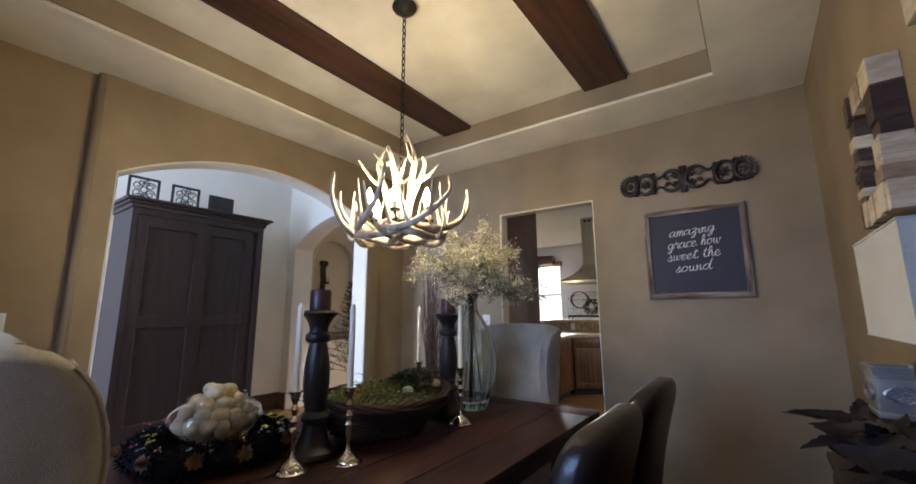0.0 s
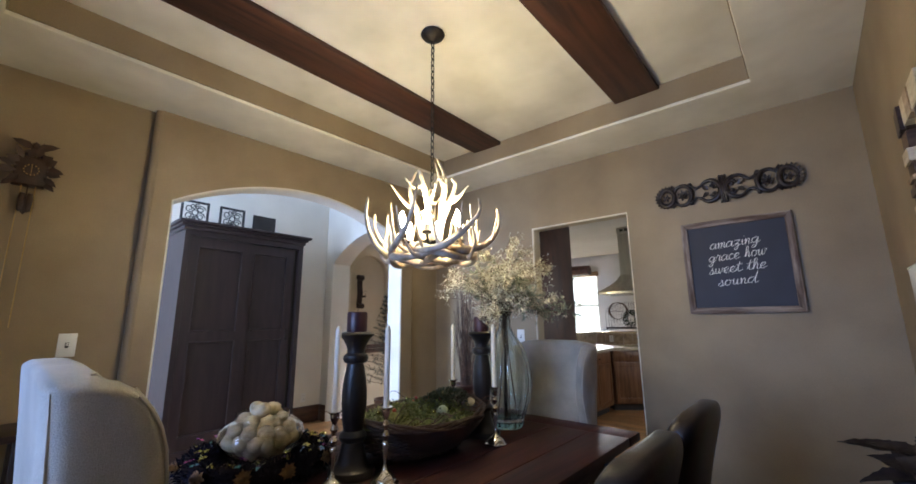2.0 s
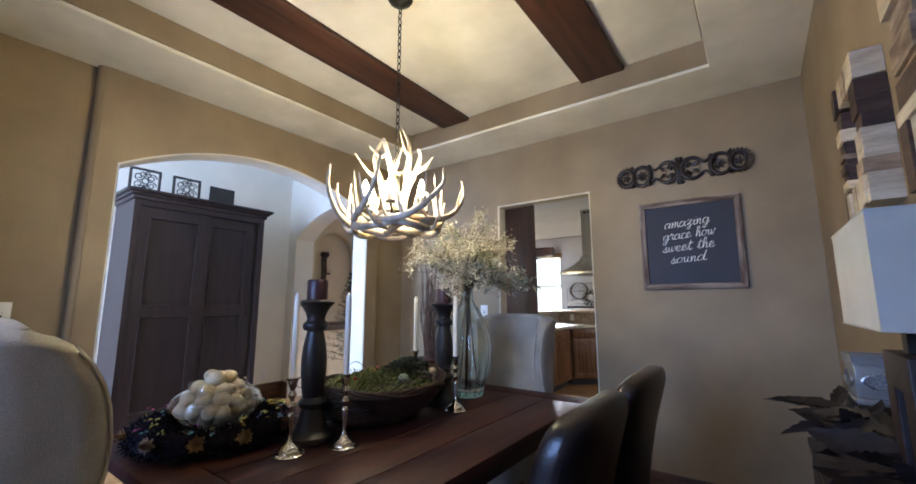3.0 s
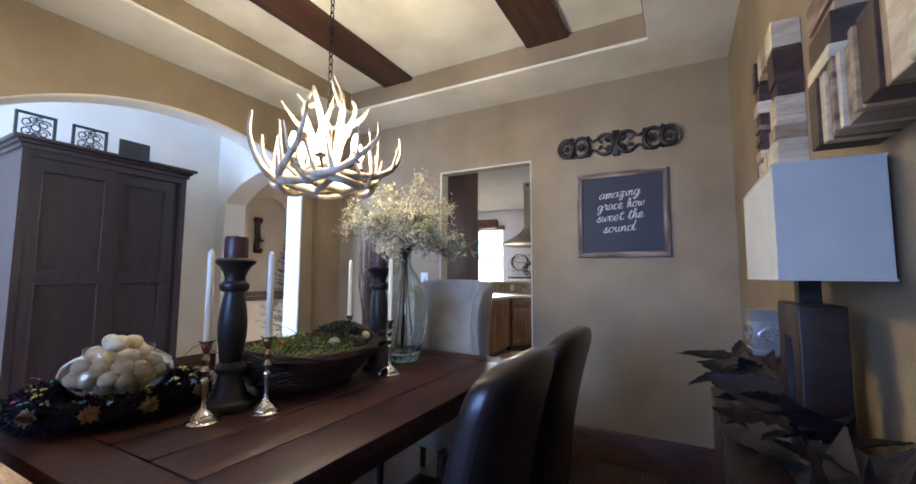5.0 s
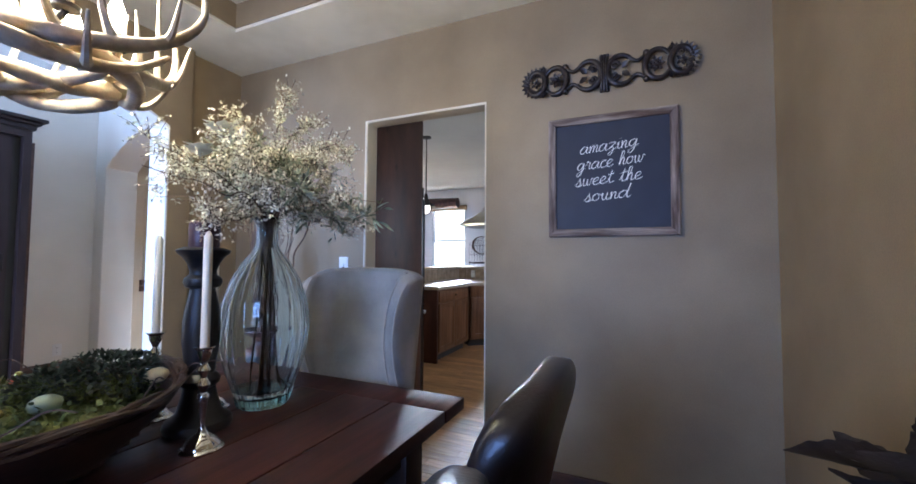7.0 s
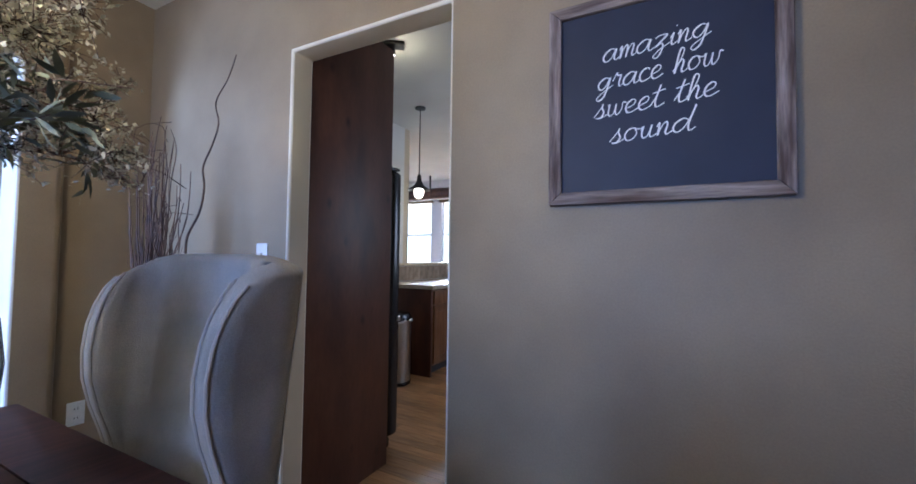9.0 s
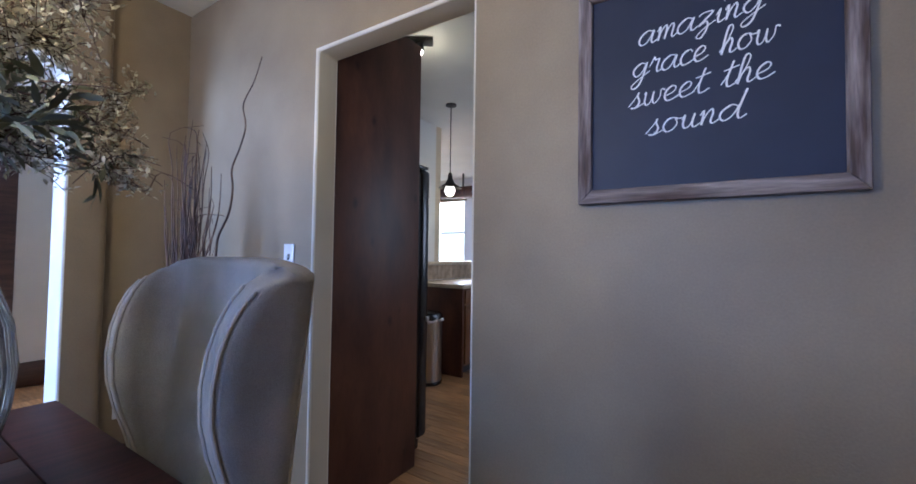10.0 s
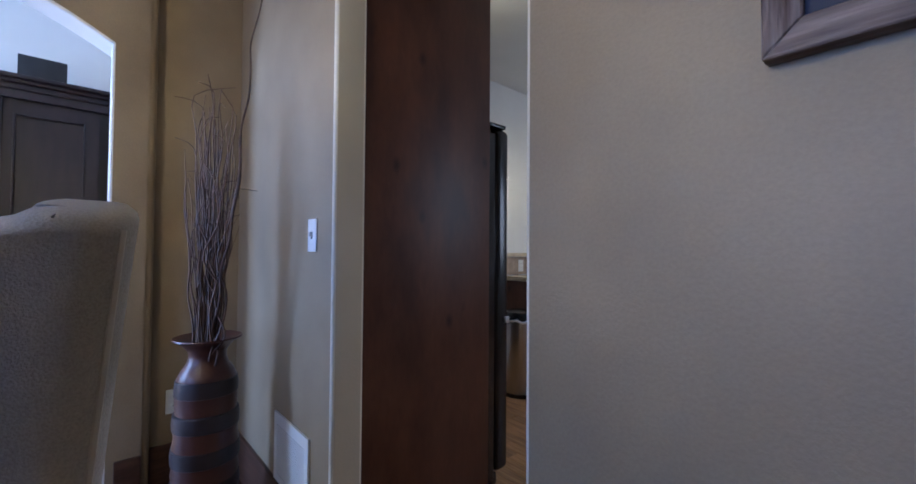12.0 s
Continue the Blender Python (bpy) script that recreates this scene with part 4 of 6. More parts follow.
for j in range(7):
    pts = []
    ph = brng.uniform(0, 6)
    for i in range(48):
        a = 2 * math.pi * i / 48
        r = 0.272 + 0.012 * math.sin(3 * a + ph) + brng.gauss(0, 0.002)
        pts.append((r * math.cos(a) * 0.86, r * math.sin(a), 0.138 + 0.011 * math.sin(5 * a + ph * 2) + 0.03 * abs(math.sin(a)) ** 4))
    part("rim_twig", tube(pts, 0.0055, 6, closed=True), M_WICKER, basket)
for _ in range(14):
    a = brng.uniform(0, 6.28)
    p0 = Vector((0.24 * math.cos(a) * 0.86, 0.24 * math.sin(a), 0.145))
    d = Vector((math.cos(a + brng.gauss(0, .9)), math.sin(a + brng.gauss(0, .9)), brng.uniform(0, .6))).normalized()
    tw_ = smooth_path([p0, p0 + d * 0.05, p0 + d * 0.10 + Vector((0, 0, brng.uniform(-.01, .03))), p0 + d * 0.14 + Vector((0, 0, brng.uniform(-.04, .03)))], 4)
    part("loose_twig", tube(tw_, 0.0016, 4), M_TWIG, basket)
mound = thing("moss_filling", BX, BY, TZ + 0.035, label="mixed moss, ivy leaves and berries heaped in the bowl", category="greenery")
mound.scale = (1.16, 1.22, 1.15)
gm, dk = bmesh.new(), bmesh.new()
for _ in range(5200):
    a, r = brng.uniform(0, 6.28), 0.245 * math.sqrt(brng.random())
    x, y = r * math.cos(a) * 0.86, r * math.sin(a)
    z = 0.07 + 0.055 * (1 - (r / 0.245) ** 2) + brng.gauss(0, 0.010)
    leaf(gm, (x, y, z), (brng.gauss(0, 1), brng.gauss(0, 1), brng.gauss(0.6, 0.6)), brng.uniform(0.008, 0.022), brng.uniform(0.003, 0.009), (brng.gauss(0, 1), brng.gauss(0, 1), 1.5))
for cy_, cr in ((0.12, 0.075), (0.17, 0.06), (0.06, 0.06)):
    for _ in range(650):
        d = Vector((brng.gauss(0, 1), brng.gauss(0, 1), brng.gauss(0, 1))).normalized()
        q = Vector((0.045, cy_, 0.125)) + Vector((d.x * cr, d.y * cr, d.z * cr * 0.75)) * brng.uniform(0.85, 1.05)
        leaf(dk, q, d + Vector((brng.gauss(0, .5), brng.gauss(0, .5), brng.gauss(0, .5))), 0.014, 0.008, Vector((0.2, 0.1, 1)))
tagged(part("moss", gm, M_MOSS, mound), kind="stuff")
tagged(part("boxwood_ball", dk, M_DARKGREEN, mound, "clipped dark green boxwood"), kind="stuff")
fill = bmesh.new()
ball(fill, (0, 0, 0.072), 0.215, 3, (0.84, 0.98, 0.20))
part("moss_bed", fill, M_MOSS, mound)
for i in range(10):
    a, r = brng.uniform(0, 6.28), brng.uniform(0.08, 0.2)
    b = bmesh.new()
    ball(b, (r * math.cos(a) * 0.86, r * math.sin(a), 0.131), 0.0075, 2)
    part("berry", b, M_RED if i % 3 else M_FOIL, mound)
for px, py in ((0.10, 0.20), (0.12, 0.02)):
    b = bmesh.new()
    ball(b, (px, py, 0.125), 0.02, 2, (0.9, 1.2, 0.85))
    part("egg", b, M_EGG if py > 0.1 else material("pale_green_shell", (0.32, 0.38, 0.27), (0.40, 0.45, 0.33), 0.5), mound)

# egg bowl on a black wreath
EXB, EYB = -1.60, 0.80
wreath = thing("black_wreath", EXB, EYB, TZ + 0.001, label="dark feathery table wreath with pine cones and foil stars", category="wreath")
wb = bmesh.new()
wr = random.Random(9)
for _ in range(5600):
    a, b = wr.uniform(0, 6.28), wr.uniform(0, 6.28)
    rr = 0.056 * wr.uniform(0.75, 1.1)
    q = Vector(((0.217 + rr * math.cos(b)) * math.cos(a), (0.217 + rr * math.cos(b)) * math.sin(a), max(0.004, 0.042 + rr * 0.78 * math.sin(b))))
    d = Vector((math.cos(a) * math.cos(b), math.sin(a) * math.cos(b), math.sin(b))) + Vector((wr.gauss(0, .5), wr.gauss(0, .5), wr.gauss(0, .35)))
    if q.z < 0.012:
        d.z = abs(d.z)
    leaf(wb, q, d, wr.uniform(0.012, 0.024), wr.uniform(0.003, 0.006), Vector((wr.gauss(0, 1), wr.gauss(0, 1), 1)))
tagged(part("foliage", wb, M_BLACKFEATHER, wreath), kind="stuff")
part("ring", tube([(0.217 * math.cos(i * math.pi / 20), 0.217 * math.sin(i * math.pi / 20), 0.042) for i in range(40)], 0.040, 10, closed=True), M_BLACKFEATHER, wreath)
for a in (-1.15, -0.60, -0.1, 0.5, -1.8):
    cn = bmesh.new()
    base = Vector((0.262 * math.cos(a), 0.262 * math.sin(a), 0.058))
    for i in range(40):
        t = i / 40
        th = i * 2.4
        outd = Vector((math.cos(a), math.sin(a), 0.25)).normalized()
        sd = outd.orthogonal().normalized()
        ud = outd.cross(sd)
        rad = sd * math.cos(th) + ud * math.sin(th)
        leaf(cn, base + outd * 0.036 * t, rad * (1.1 - t) + outd * 0.5, 0.027 * (1.1 - t) + 0.005, 0.015, outd)
    part("pine_cone", cn, M_CONE, wreath, "small brown pine cone")
for _ in range(60):
    a, rr = wr.uniform(0, 6.28), wr.uniform(0.185, 0.262)
    st = bmesh.new()
    q = Vector((rr * math.cos(a), rr * math.sin(a), 0.088 + wr.uniform(-0.012, 0.02)))
    for i in range(5):
        leaf(st, q, (math.cos(i * 1.257), math.sin(i * 1.257), wr.gauss(0, .3)), 0.016, 0.010, (wr.gauss(0, .5), wr.gauss(0, .5), 1))
    part("foil_star", st, wr.choice(FOILS), wreath, "glinting foil star")
bowl = thing("glass_bowl", EXB, EYB, TZ + 0.001, label="round clear glass bowl heaped with cream eggs inside the wreath", category="bowl")
go = [(0.0, 0.0), (0.07, 0.0), (0.122, 0.020), (0.160, 0.056), (0.170, 0.085), (0.160, 0.114), (0.128, 0.138), (0.109, 0.146), (0.106, 0.154), (0.107, 0.168)]
gi = [(0.1045, 0.168), (0.1035, 0.154), (0.106, 0.144), (0.1265, 0.1355), (0.157, 0.112), (0.1665, 0.085), (0.157, 0.058), (0.120, 0.0235), (0.07, 0.004), (0.0, 0.004)]
bowl.scale = (0.92, 0.92, 1.0)
part("body", lathe([(r, z + 0.045) for r, z in go + gi], 48), M_CLEAR, bowl)
part("foot", lathe([(0.0, 0.0), (0.075, 0.0), (0.076, 0.006), (0.058, 0.020), (0.052, 0.034), (0.060, 0.0445), (0.0, 0.0445)], 48), M_CLEAR, bowl, "thick clear glass foot")
eg = random.Random(21)
spots = []
for lvl, (z, R, n) in enumerate(((0.032, 0.070, 6), (0.034, 0.0, 1), (0.070, 0.120, 12), (0.072, 0.062, 6), (0.108, 0.108, 10), (0.112, 0.052, 5), (0.142, 0.070, 6), (0.146, 0.0, 1), (0.176, 0.034, 3))):
    for i in range(n):
        a = 2 * math.pi * i / n + lvl * 0.7 + eg.gauss(0, 0.08)
        spots.append((R * math.cos(a), R * math.sin(a), z + eg.gauss(0, 0.004)))
for p in spots:
    e = bmesh.new()
    bmesh.ops.create_uvsphere(e, u_segments=14, v_segments=10, radius=0.0270)
    for vv in e.verts:
        vv.co.z *= 1.3
        t = vv.co.z / 0.034
        vv.co.x *= 1 - 0.12 * t
        vv.co.y *= 1 - 0.12 * t
    ob = part("egg", e, M_EGG, None, "", 80)
    ob.matrix_world = Matrix.Translation(Vector((EXB, EYB, TZ + 0.047)) + Vector((p[0] * 0.92, p[1] * 0.92, p[2]))) @ Euler((eg.uniform(0.8, 2.2), eg.uniform(-1, 1), eg.uniform(0, 6.28))).to_matrix().to_4x4()
    tagged(ob, "cream speckled decorative egg heaped in a glass bowl", "egg", "eggs in the glass bowl")

# ---- north wall: sign, carving, plates ----
sign = thing("framed_sign", -0.215, YS - 0.001, 1.655, label="navy chalkboard sign with white script in a weathered wood frame", category="sign")
sw, sh, fw = 0.290, 0.293, 0.036
part("board", box(-sw + 0.01, sw - 0.01, -0.014, -0.004, -sh + 0.01, sh - 0.01), M_BOARD, sign, "navy black chalkboard panel")
for s in (-1, 1):
    for horizontal in (True, False):
        bm = bmesh.new()
        if horizontal:
            o = [(-sw, s * sh), (sw, s * sh), (sw - fw, s * (sh - fw)), (-sw + fw, s * (sh - fw))]
        else:
            o = [(s * sw, -sh), (s * sw, sh), (s * (sw - fw), sh - fw), (s * (sw - fw), -sh + fw)]
        a = [bm.verts.new((x, -0.026, z)) for x, z in o]
        b = [bm.verts.new((x, 0.0, z)) for x, z in o]
        bm.faces.new(a)
        bm.faces.new(b[::-1])
        for i in range(4):
            bm.faces.new((a[i], a[(i + 1) % 4], b[(i + 1) % 4], b[i]))
        bmesh.ops.bevel(bm, geom=bm.edges[:], offset=0.002, segments=1, affect="EDGES")
        part("frame_rail", bm, M_BARN if horizontal else M_BARNUP, sign, "weathered reclaimed wood rail")
# brush-script letters: strokes in hundredths of the x-height, then the advance
GLYPHS = {
    "a": ("75,85 45,100 12,70 5,30 25,0 55,22 78,95 72,30 84,0 108,20", 1.0),
    "c": ("62,80 48,100 18,85 6,40 20,3 45,2 80,25", 0.72),
    "d": ("70,85 45,100 12,70 6,30 25,0 55,25 78,100 94,190 76,60 80,8 92,0 112,18", 1.02),
    "e": ("4,35 45,55 55,85 38,102 14,80 6,40 20,3 45,2 78,25", 0.72),
    "g": ("75,85 45,100 12,70 8,35 30,5 58,30 78,95 70,10 55,-60 25,-85 10,-60 45,-20 104,25", 0.98),
    "h": ("0,20 30,90 44,165 32,192 18,160 12,0 22,60 42,100 54,75 50,20 60,0 84,20", 0.80),
    "i": ("4,55 18,95 14,30 24,0 48,20|27,142 31,148", 0.44),
    "m": ("0,70 12,100 12,0 20,60 38,100 48,80 46,0 54,60 72,100 84,80 80,20 90,0 108,20", 1.04),
    "n": ("0,70 12,100 12,0 22,60 42,100 52,75 48,20 58,0 82,20", 0.78),
    "o": ("50,98 20,90 6,45 22,4 50,10 66,50 52,95 64,84 95,82", 0.84),
    "r": ("0,55 14,100 20,120 30,95 50,98 44,40 52,5 74,20", 0.68),
    "s": ("0,15 32,80 42,114 40,85 54,40 40,3 14,6 40,-2 78,22", 0.72),
    "t": ("0,20 24,90 36,170 22,60 28,5 46,2 72,22|0,112 64,130", 0.60),
    "u": ("2,65 12,98 10,35 22,2 42,20 54,98 50,25 62,0 86,20", 0.80),
    "w": ("2,85 10,98 10,30 24,0 42,25 48,95 50,30 64,2 84,40 86,95 106,86", 1.02),
    "z": ("5,85 25,100 70,95 40,50 12,12 48,35 56,-15 36,-72 10,-60 40,-15 92,25", 0.88),
}
for i, (txt, wide, dx) in enumerate((("amazing", 0.262, 0.0), ("grace how", 0.300, 0.004), ("sweet the", 0.300, -0.004), ("sound", 0.205, -0.010))):
    bm = bmesh.new()
    total = sum(0.62 if ch_ == " " else GLYPHS[ch_][1] for ch_ in txt)
    kx, kz, pen = wide / total, 0.0335, 0.0
    for ch_ in txt:
        if ch_ == " ":
            pen += 0.62
            continue
        for stroke in GLYPHS[ch_][0].split("|"):
            raw = [tuple(float(q) / 100 for q in pt.split(",")) for pt in stroke.split()]
            pts = smooth_path([((pen + u) * kx - wide / 2 + 0.26 * v * kz, 0.0, v * kz) for u, v in raw], 5)
            fall = [pts[min(k + 1, len(pts) - 1)].z - pts[max(k - 1, 0)].z for k in range(len(pts))]
            m_ = len(pts) - 1
            tube(pts, lambda s: 0.0023 if fall[int(s * m_ + 0.5)] < -0.001 else 0.0015, 6, bm)
        pen += GLYPHS[ch_][1]
    for vv in bm.verts:
        vv.co.y *= 0.3
    part("lettering", bm, M_CHALK, sign, "white brush-script lettering", 80, pose(-0.010 + dx, -0.0146, 0.118 - i * 0.079, 0, -4, 0))

carv = bmesh.new()


def ring_arc(cx, cz, rx, rz, a0, a1, thick, lift=0.016):
    """A tapering carved band along part of an oval."""
    pts = [(cx + rx * math.cos(a0 + (a1 - a0) * i / 26), -lift - 0.006 * math.sin(math.pi * i / 26), cz + rz * math.sin(a0 + (a1 - a0) * i / 26)) for i in range(27)]
    tube(pts, lambda s: thick * (0.55 + 0.45 * math.sin(math.pi * s)), 8, carv)


def curl(cx, cz, r, sgn, start, thick):
    """A small spiral that ends in a knob."""
    pts = [(cx + r * (1 - 0.75 * i / 18) * math.cos(start + sgn * 0.42 * i), -0.022, cz + r * (1 - 0.75 * i / 18) * math.sin(start + sgn * 0.42 * i)) for i in range(19)]
    tube(pts, lambda s: thick * (1 - 0.3 * s), 7, carv)
    ball(carv, (cx, -0.024, cz), thick * 1.2, 1)


def rosette(cx, cz, r, petals, length):
    for i in range(petals):
        a = 2 * math.pi * i / petals
        leaf(carv, (cx + r * 0.2 * math.cos(a), -0.018, cz + r * 0.2 * math.sin(a)), (math.cos(a), -0.15, math.sin(a)), length, length * 0.62, (0, -1, 0), -0.5)
        ball(carv, (cx + r * 0.55 * math.cos(a + 0.3), -0.024, cz + r * 0.55 * math.sin(a + 0.3)), r * 0.24, 1, (1, 0.8, 1))
    ball(carv, (cx, -0.030, cz), r * 0.34, 2, (1, 0.8, 1))


for k in (-0.014, 0.0, 0.014):
    tube([(k, -0.012, -0.078), (k * 0.8, -0.028, -0.04), (k * 0.6, -0.032, 0.0), (k * 0.8, -0.028, 0.04), (k, -0.012, 0.078)], lambda s: 0.0085 - 0.002 * math.sin(math.pi * s), 7, carv)
    for z in (-0.080, 0.080):
        ball(carv, (k, -0.014, z), 0.010, 1)
for s_ in (-1, 1):
    out = 0.0 if s_ > 0 else math.pi
    # open C-scroll beside the clasp, with curls inside
    ring_arc(s_ * 0.076, 0.0, 0.062, 0.066, out - s_ * 0.55, out - s_ * 5.73, 0.0150)
    for z in (-1, 1):
        curl(s_ * 0.050, z * 0.024, 0.020, s_ * z, out, 0.0075)
        tube(smooth_path([(s_ * 0.118, -0.016, z * 0.048), (s_ * 0.150, -0.018, z * 0.030), (s_ * 0.185, -0.018, z * 0.052)], 5), 0.0085, 7, carv)
        ball(carv, (s_ * 0.188, -0.020, z * 0.058), 0.0150, 2)
        leaf(carv, (s_ * 0.080, -0.020, z * 0.006), (s_ * 0.7, -0.2, z * 0.6), 0.052, 0.030, (0, -1, 0), -0.4)
    # ring with a flower
    ring_arc(s_ * 0.238, 0.0, 0.056, 0.064, out + s_ * 0.35, out + s_ * 5.9, 0.0145)
    rosette(s_ * 0.232, 0.0, 0.026, 7, 0.034)
    # leafy end
    ring_arc(s_ * 0.336, 0.0, 0.046, 0.056, out + s_ * 0.2, out + s_ * 6.4, 0.0150)
    for i in range(15):
        a = out + s_ * (-2.2 + 4.4 * i / 14)
        d = Vector((math.cos(a), -0.1, math.sin(a)))
        leaf(carv, Vector((s_ * 0.336, -0.018, 0)) + d * 0.030, d, 0.050, 0.026, (0, -1, 0), -0.5)
    for z in (-1, 1):
        for i in range(4):
            leaf(carv, (s_ * (0.282 + 0.012 * i), -0.020, z * 0.040), (s_ * (0.5 - 0.4 * i), -0.2, z), 0.042, 0.024, (0, -1, 0), -0.5)
    rosette(s_ * 0.338, 0.0, 0.020, 5, 0.026)
pl = part("carved_wall_panel", carv, M_CARVE, None, smooth=60)
pl.location = (-0.238, YS - 0.002, 2.150)
pl.scale = (0.98, 1, 1.06)
tagged(pl, "long black openwork panel of carved scrolls and leaves on the wall", "carving")


def plate(name, m, label, outlet=False):
    p = tagged(new(name), label, "outlet" if outlet else "switch")
    p.matrix_world = m
    part("cover", box(-0.036, 0.036, -0.006, 0.0, -0.058, 0.058, 0.003), M_PLATE, p)
    if outlet:
        for z in (-0.022, 0.022):
            s = part("socket", box(-0.016, 0.016, -0.008, -0.0062, z - 0.014, z + 0.014, 0.003), M_PLATE, p)
            for x in (-0.006, 0.006):
                part("slot", box(x - 0.0013, x + 0.0013, -0.0088, -0.0081, z - 0.003, z + 0.006), M_SLOT, s)
    else:
        part("toggle", box(-0.005, 0.005, -0.016, -0.0062, -0.004, 0.012, 0.002), M_PLATE, p)
        part("toggle_slot", box(-0.007, 0.007, -0.0068, -0.0061, -0.013, 0.013), M_SLOT, p)


plate("light_switch", pose(-1.805, YS - 0.0005, 1.20), "white toggle switch plate beside the kitchen opening")
plate("wall_outlet", pose(-0.605, YS - 0.0005, 0.44), "white wall outlet low on the tan wall", True)
plate("light_switch", pose(XL + 0.0005, 0.32, 1.225, 0, 0, 90), "white toggle switch plate beside the arch")
plate("wall_outlet", pose(XL + 0.0005, 2.76, 0.41, 0, 0, 90), "white wall outlet behind the floor vase", True)
vent = thing("return_vent", -1.98, YS - 0.001, 0.345, label="white louvred metal return vent above the baseboard", category="vent")
part("frame", slab([-0.175, -0.145, 0.145, 0.175], [-0.13, -0.10, 0.10, 0.14], lambda u, v: not (-0.145 < u < 0.145 and -0.10 < v < 0.10), lambda u, v, w: (u, -w, v), 0.008), M_PLATE, vent)
# dark sheet in place of the shaded duct behind the louvres
part("dark_backing", box(-0.145, 0.145, -0.0025, -0.0005, -0.10, 0.10), M_SLOT, vent)
for i in range(22):
    z = -0.096 + i * 0.0091
    part("slat", box(-0.145, 0.145, -0.007, -0.003, z, z + 0.0062), M_PLATE, vent)

# ---- corner floor vase with twigs ----
FX, FY = -2.22, 2.79
fv = thing("floor_vase", FX, FY, 0, label="tall brown pottery floor vase with charcoal bands", category="vase")
prof = [(0.0, 0.0), (0.092, 0.0), (0.100, 0.015)]
for i in range(14):
    t = i / 13
    prof.append((0.101 + 0.010 * math.sin(math.pi * t) + 0.003 * math.cos(t * 13 * math.pi), 0.03 + 0.60 * t))
prof += [(0.102, 0.655), (0.090, 0.685), (0.072, 0.710), (0.064, 0.735), (0.066, 0.760), (0.090, 0.790), (0.118, 0.806), (0.116, 0.812), (0.085, 0.796), (0.056, 0.765), (0.055, 0.70), (0.0, 0.60)]
part("body", lathe(prof, 44), M_POTTERY, fv)
for i in range(5):
    z = 0.10 + i * 0.125
    t = (z - 0.03) / 0.60
    r0, r1 = (0.101 + 0.010 * math.sin(math.pi * q) + 0.0045 for q in (t, t + 0.09))
    part("band", lathe([(r0 - 0.006, z - 0.004), (r0, z), ((r0 + r1) / 2 + 0.002, z + 0.027), (r1, z + 0.055), (r1 - 0.006, z + 0.059)], 44), M_POTBAND, fv, "charcoal glazed band")
tws = thing("twig_bundle", FX, FY, 0.62, label="bundle of tall brown curly willow twigs in the floor vase", category="twigs")
tr = random.Random(17)
for i in range(64):
    a = tr.uniform(0, 6.28)
    r0 = tr.uniform(0.0, 0.04)
    h = tr.uniform(0.55, 1.12)
    lean = tr.uniform(0.0, 0.085)
    if i == 0:
        pts = [(0.03, 0, 0.02), (0.05, 0.0, 0.2), (0.13, 0.01, 0.34), (0.14, 0.01, 0.45), (0.21, 0.02, 0.56), (0.21, 0.03, 0.66), (0.29, 0.03, 0.76), (0.335, 0.02, 0.86), (0.305, 0.03, 0.95), (0.345, 0.04, 1.04), (0.40, 0.03, 1.12), (0.36, 0.04, 1.22), (0.42, 0.05, 1.31), (0.47, 0.05, 1.40)]
        bm = tube(smooth_path(pts, 5), lambda s: 0.0065 * (1 - 0.7 * s), 6)
    elif i < 6:
        ang = tr.uniform(-0.6, 0.8)
        d = Vector((math.cos(ang), math.sin(ang) * 0.4, 0))
        pts = [d * 0.02 + Vector((0, 0, 0.02))]
        for k in range(1, 9):
            pts.append(d * (0.03 + 0.022 * k) + Vector((tr.gauss(0, .018), tr.gauss(0, .018), 0.02 + h * 0.9 * k / 8)))
        bm = tube(smooth_path(pts, 4), lambda s: 0.0052 * (1 - 0.7 * s), 5)
    else:
        pts = [Vector((r0 * math.cos(a), r0 * math.sin(a), 0.02))]
        for k in range(1, 8):
            t = k / 7
            w = tr.gauss(0, 0.006)
            pts.append(Vector(((r0 + lean * t) * math.cos(a) + w, (r0 + lean * t) * math.sin(a) + tr.gauss(0, 0.006), 0.02 + h * t)))
        if tr.random() < 0.5:
            pts.append(pts[-1] + Vector((tr.gauss(0, .05), tr.gauss(0, .05), tr.uniform(-0.04, 0.10))))
        bm = tube(smooth_path(pts, 3), lambda s: 0.0046 * (1 - 0.72 * s), 5)
        if i % 3 == 0:
            b0 = pts[4]
            tube(smooth_path([b0, b0 + Vector((tr.gauss(0, .02), tr.gauss(0, .02), 0.09)), b0 + Vector((tr.gauss(0, .04), tr.gauss(0, .04), 0.19))], 4), lambda s: 0.0018 * (1 - 0.6 * s), 4, bm)
    part("twig", bm, M_TWIG, tws)

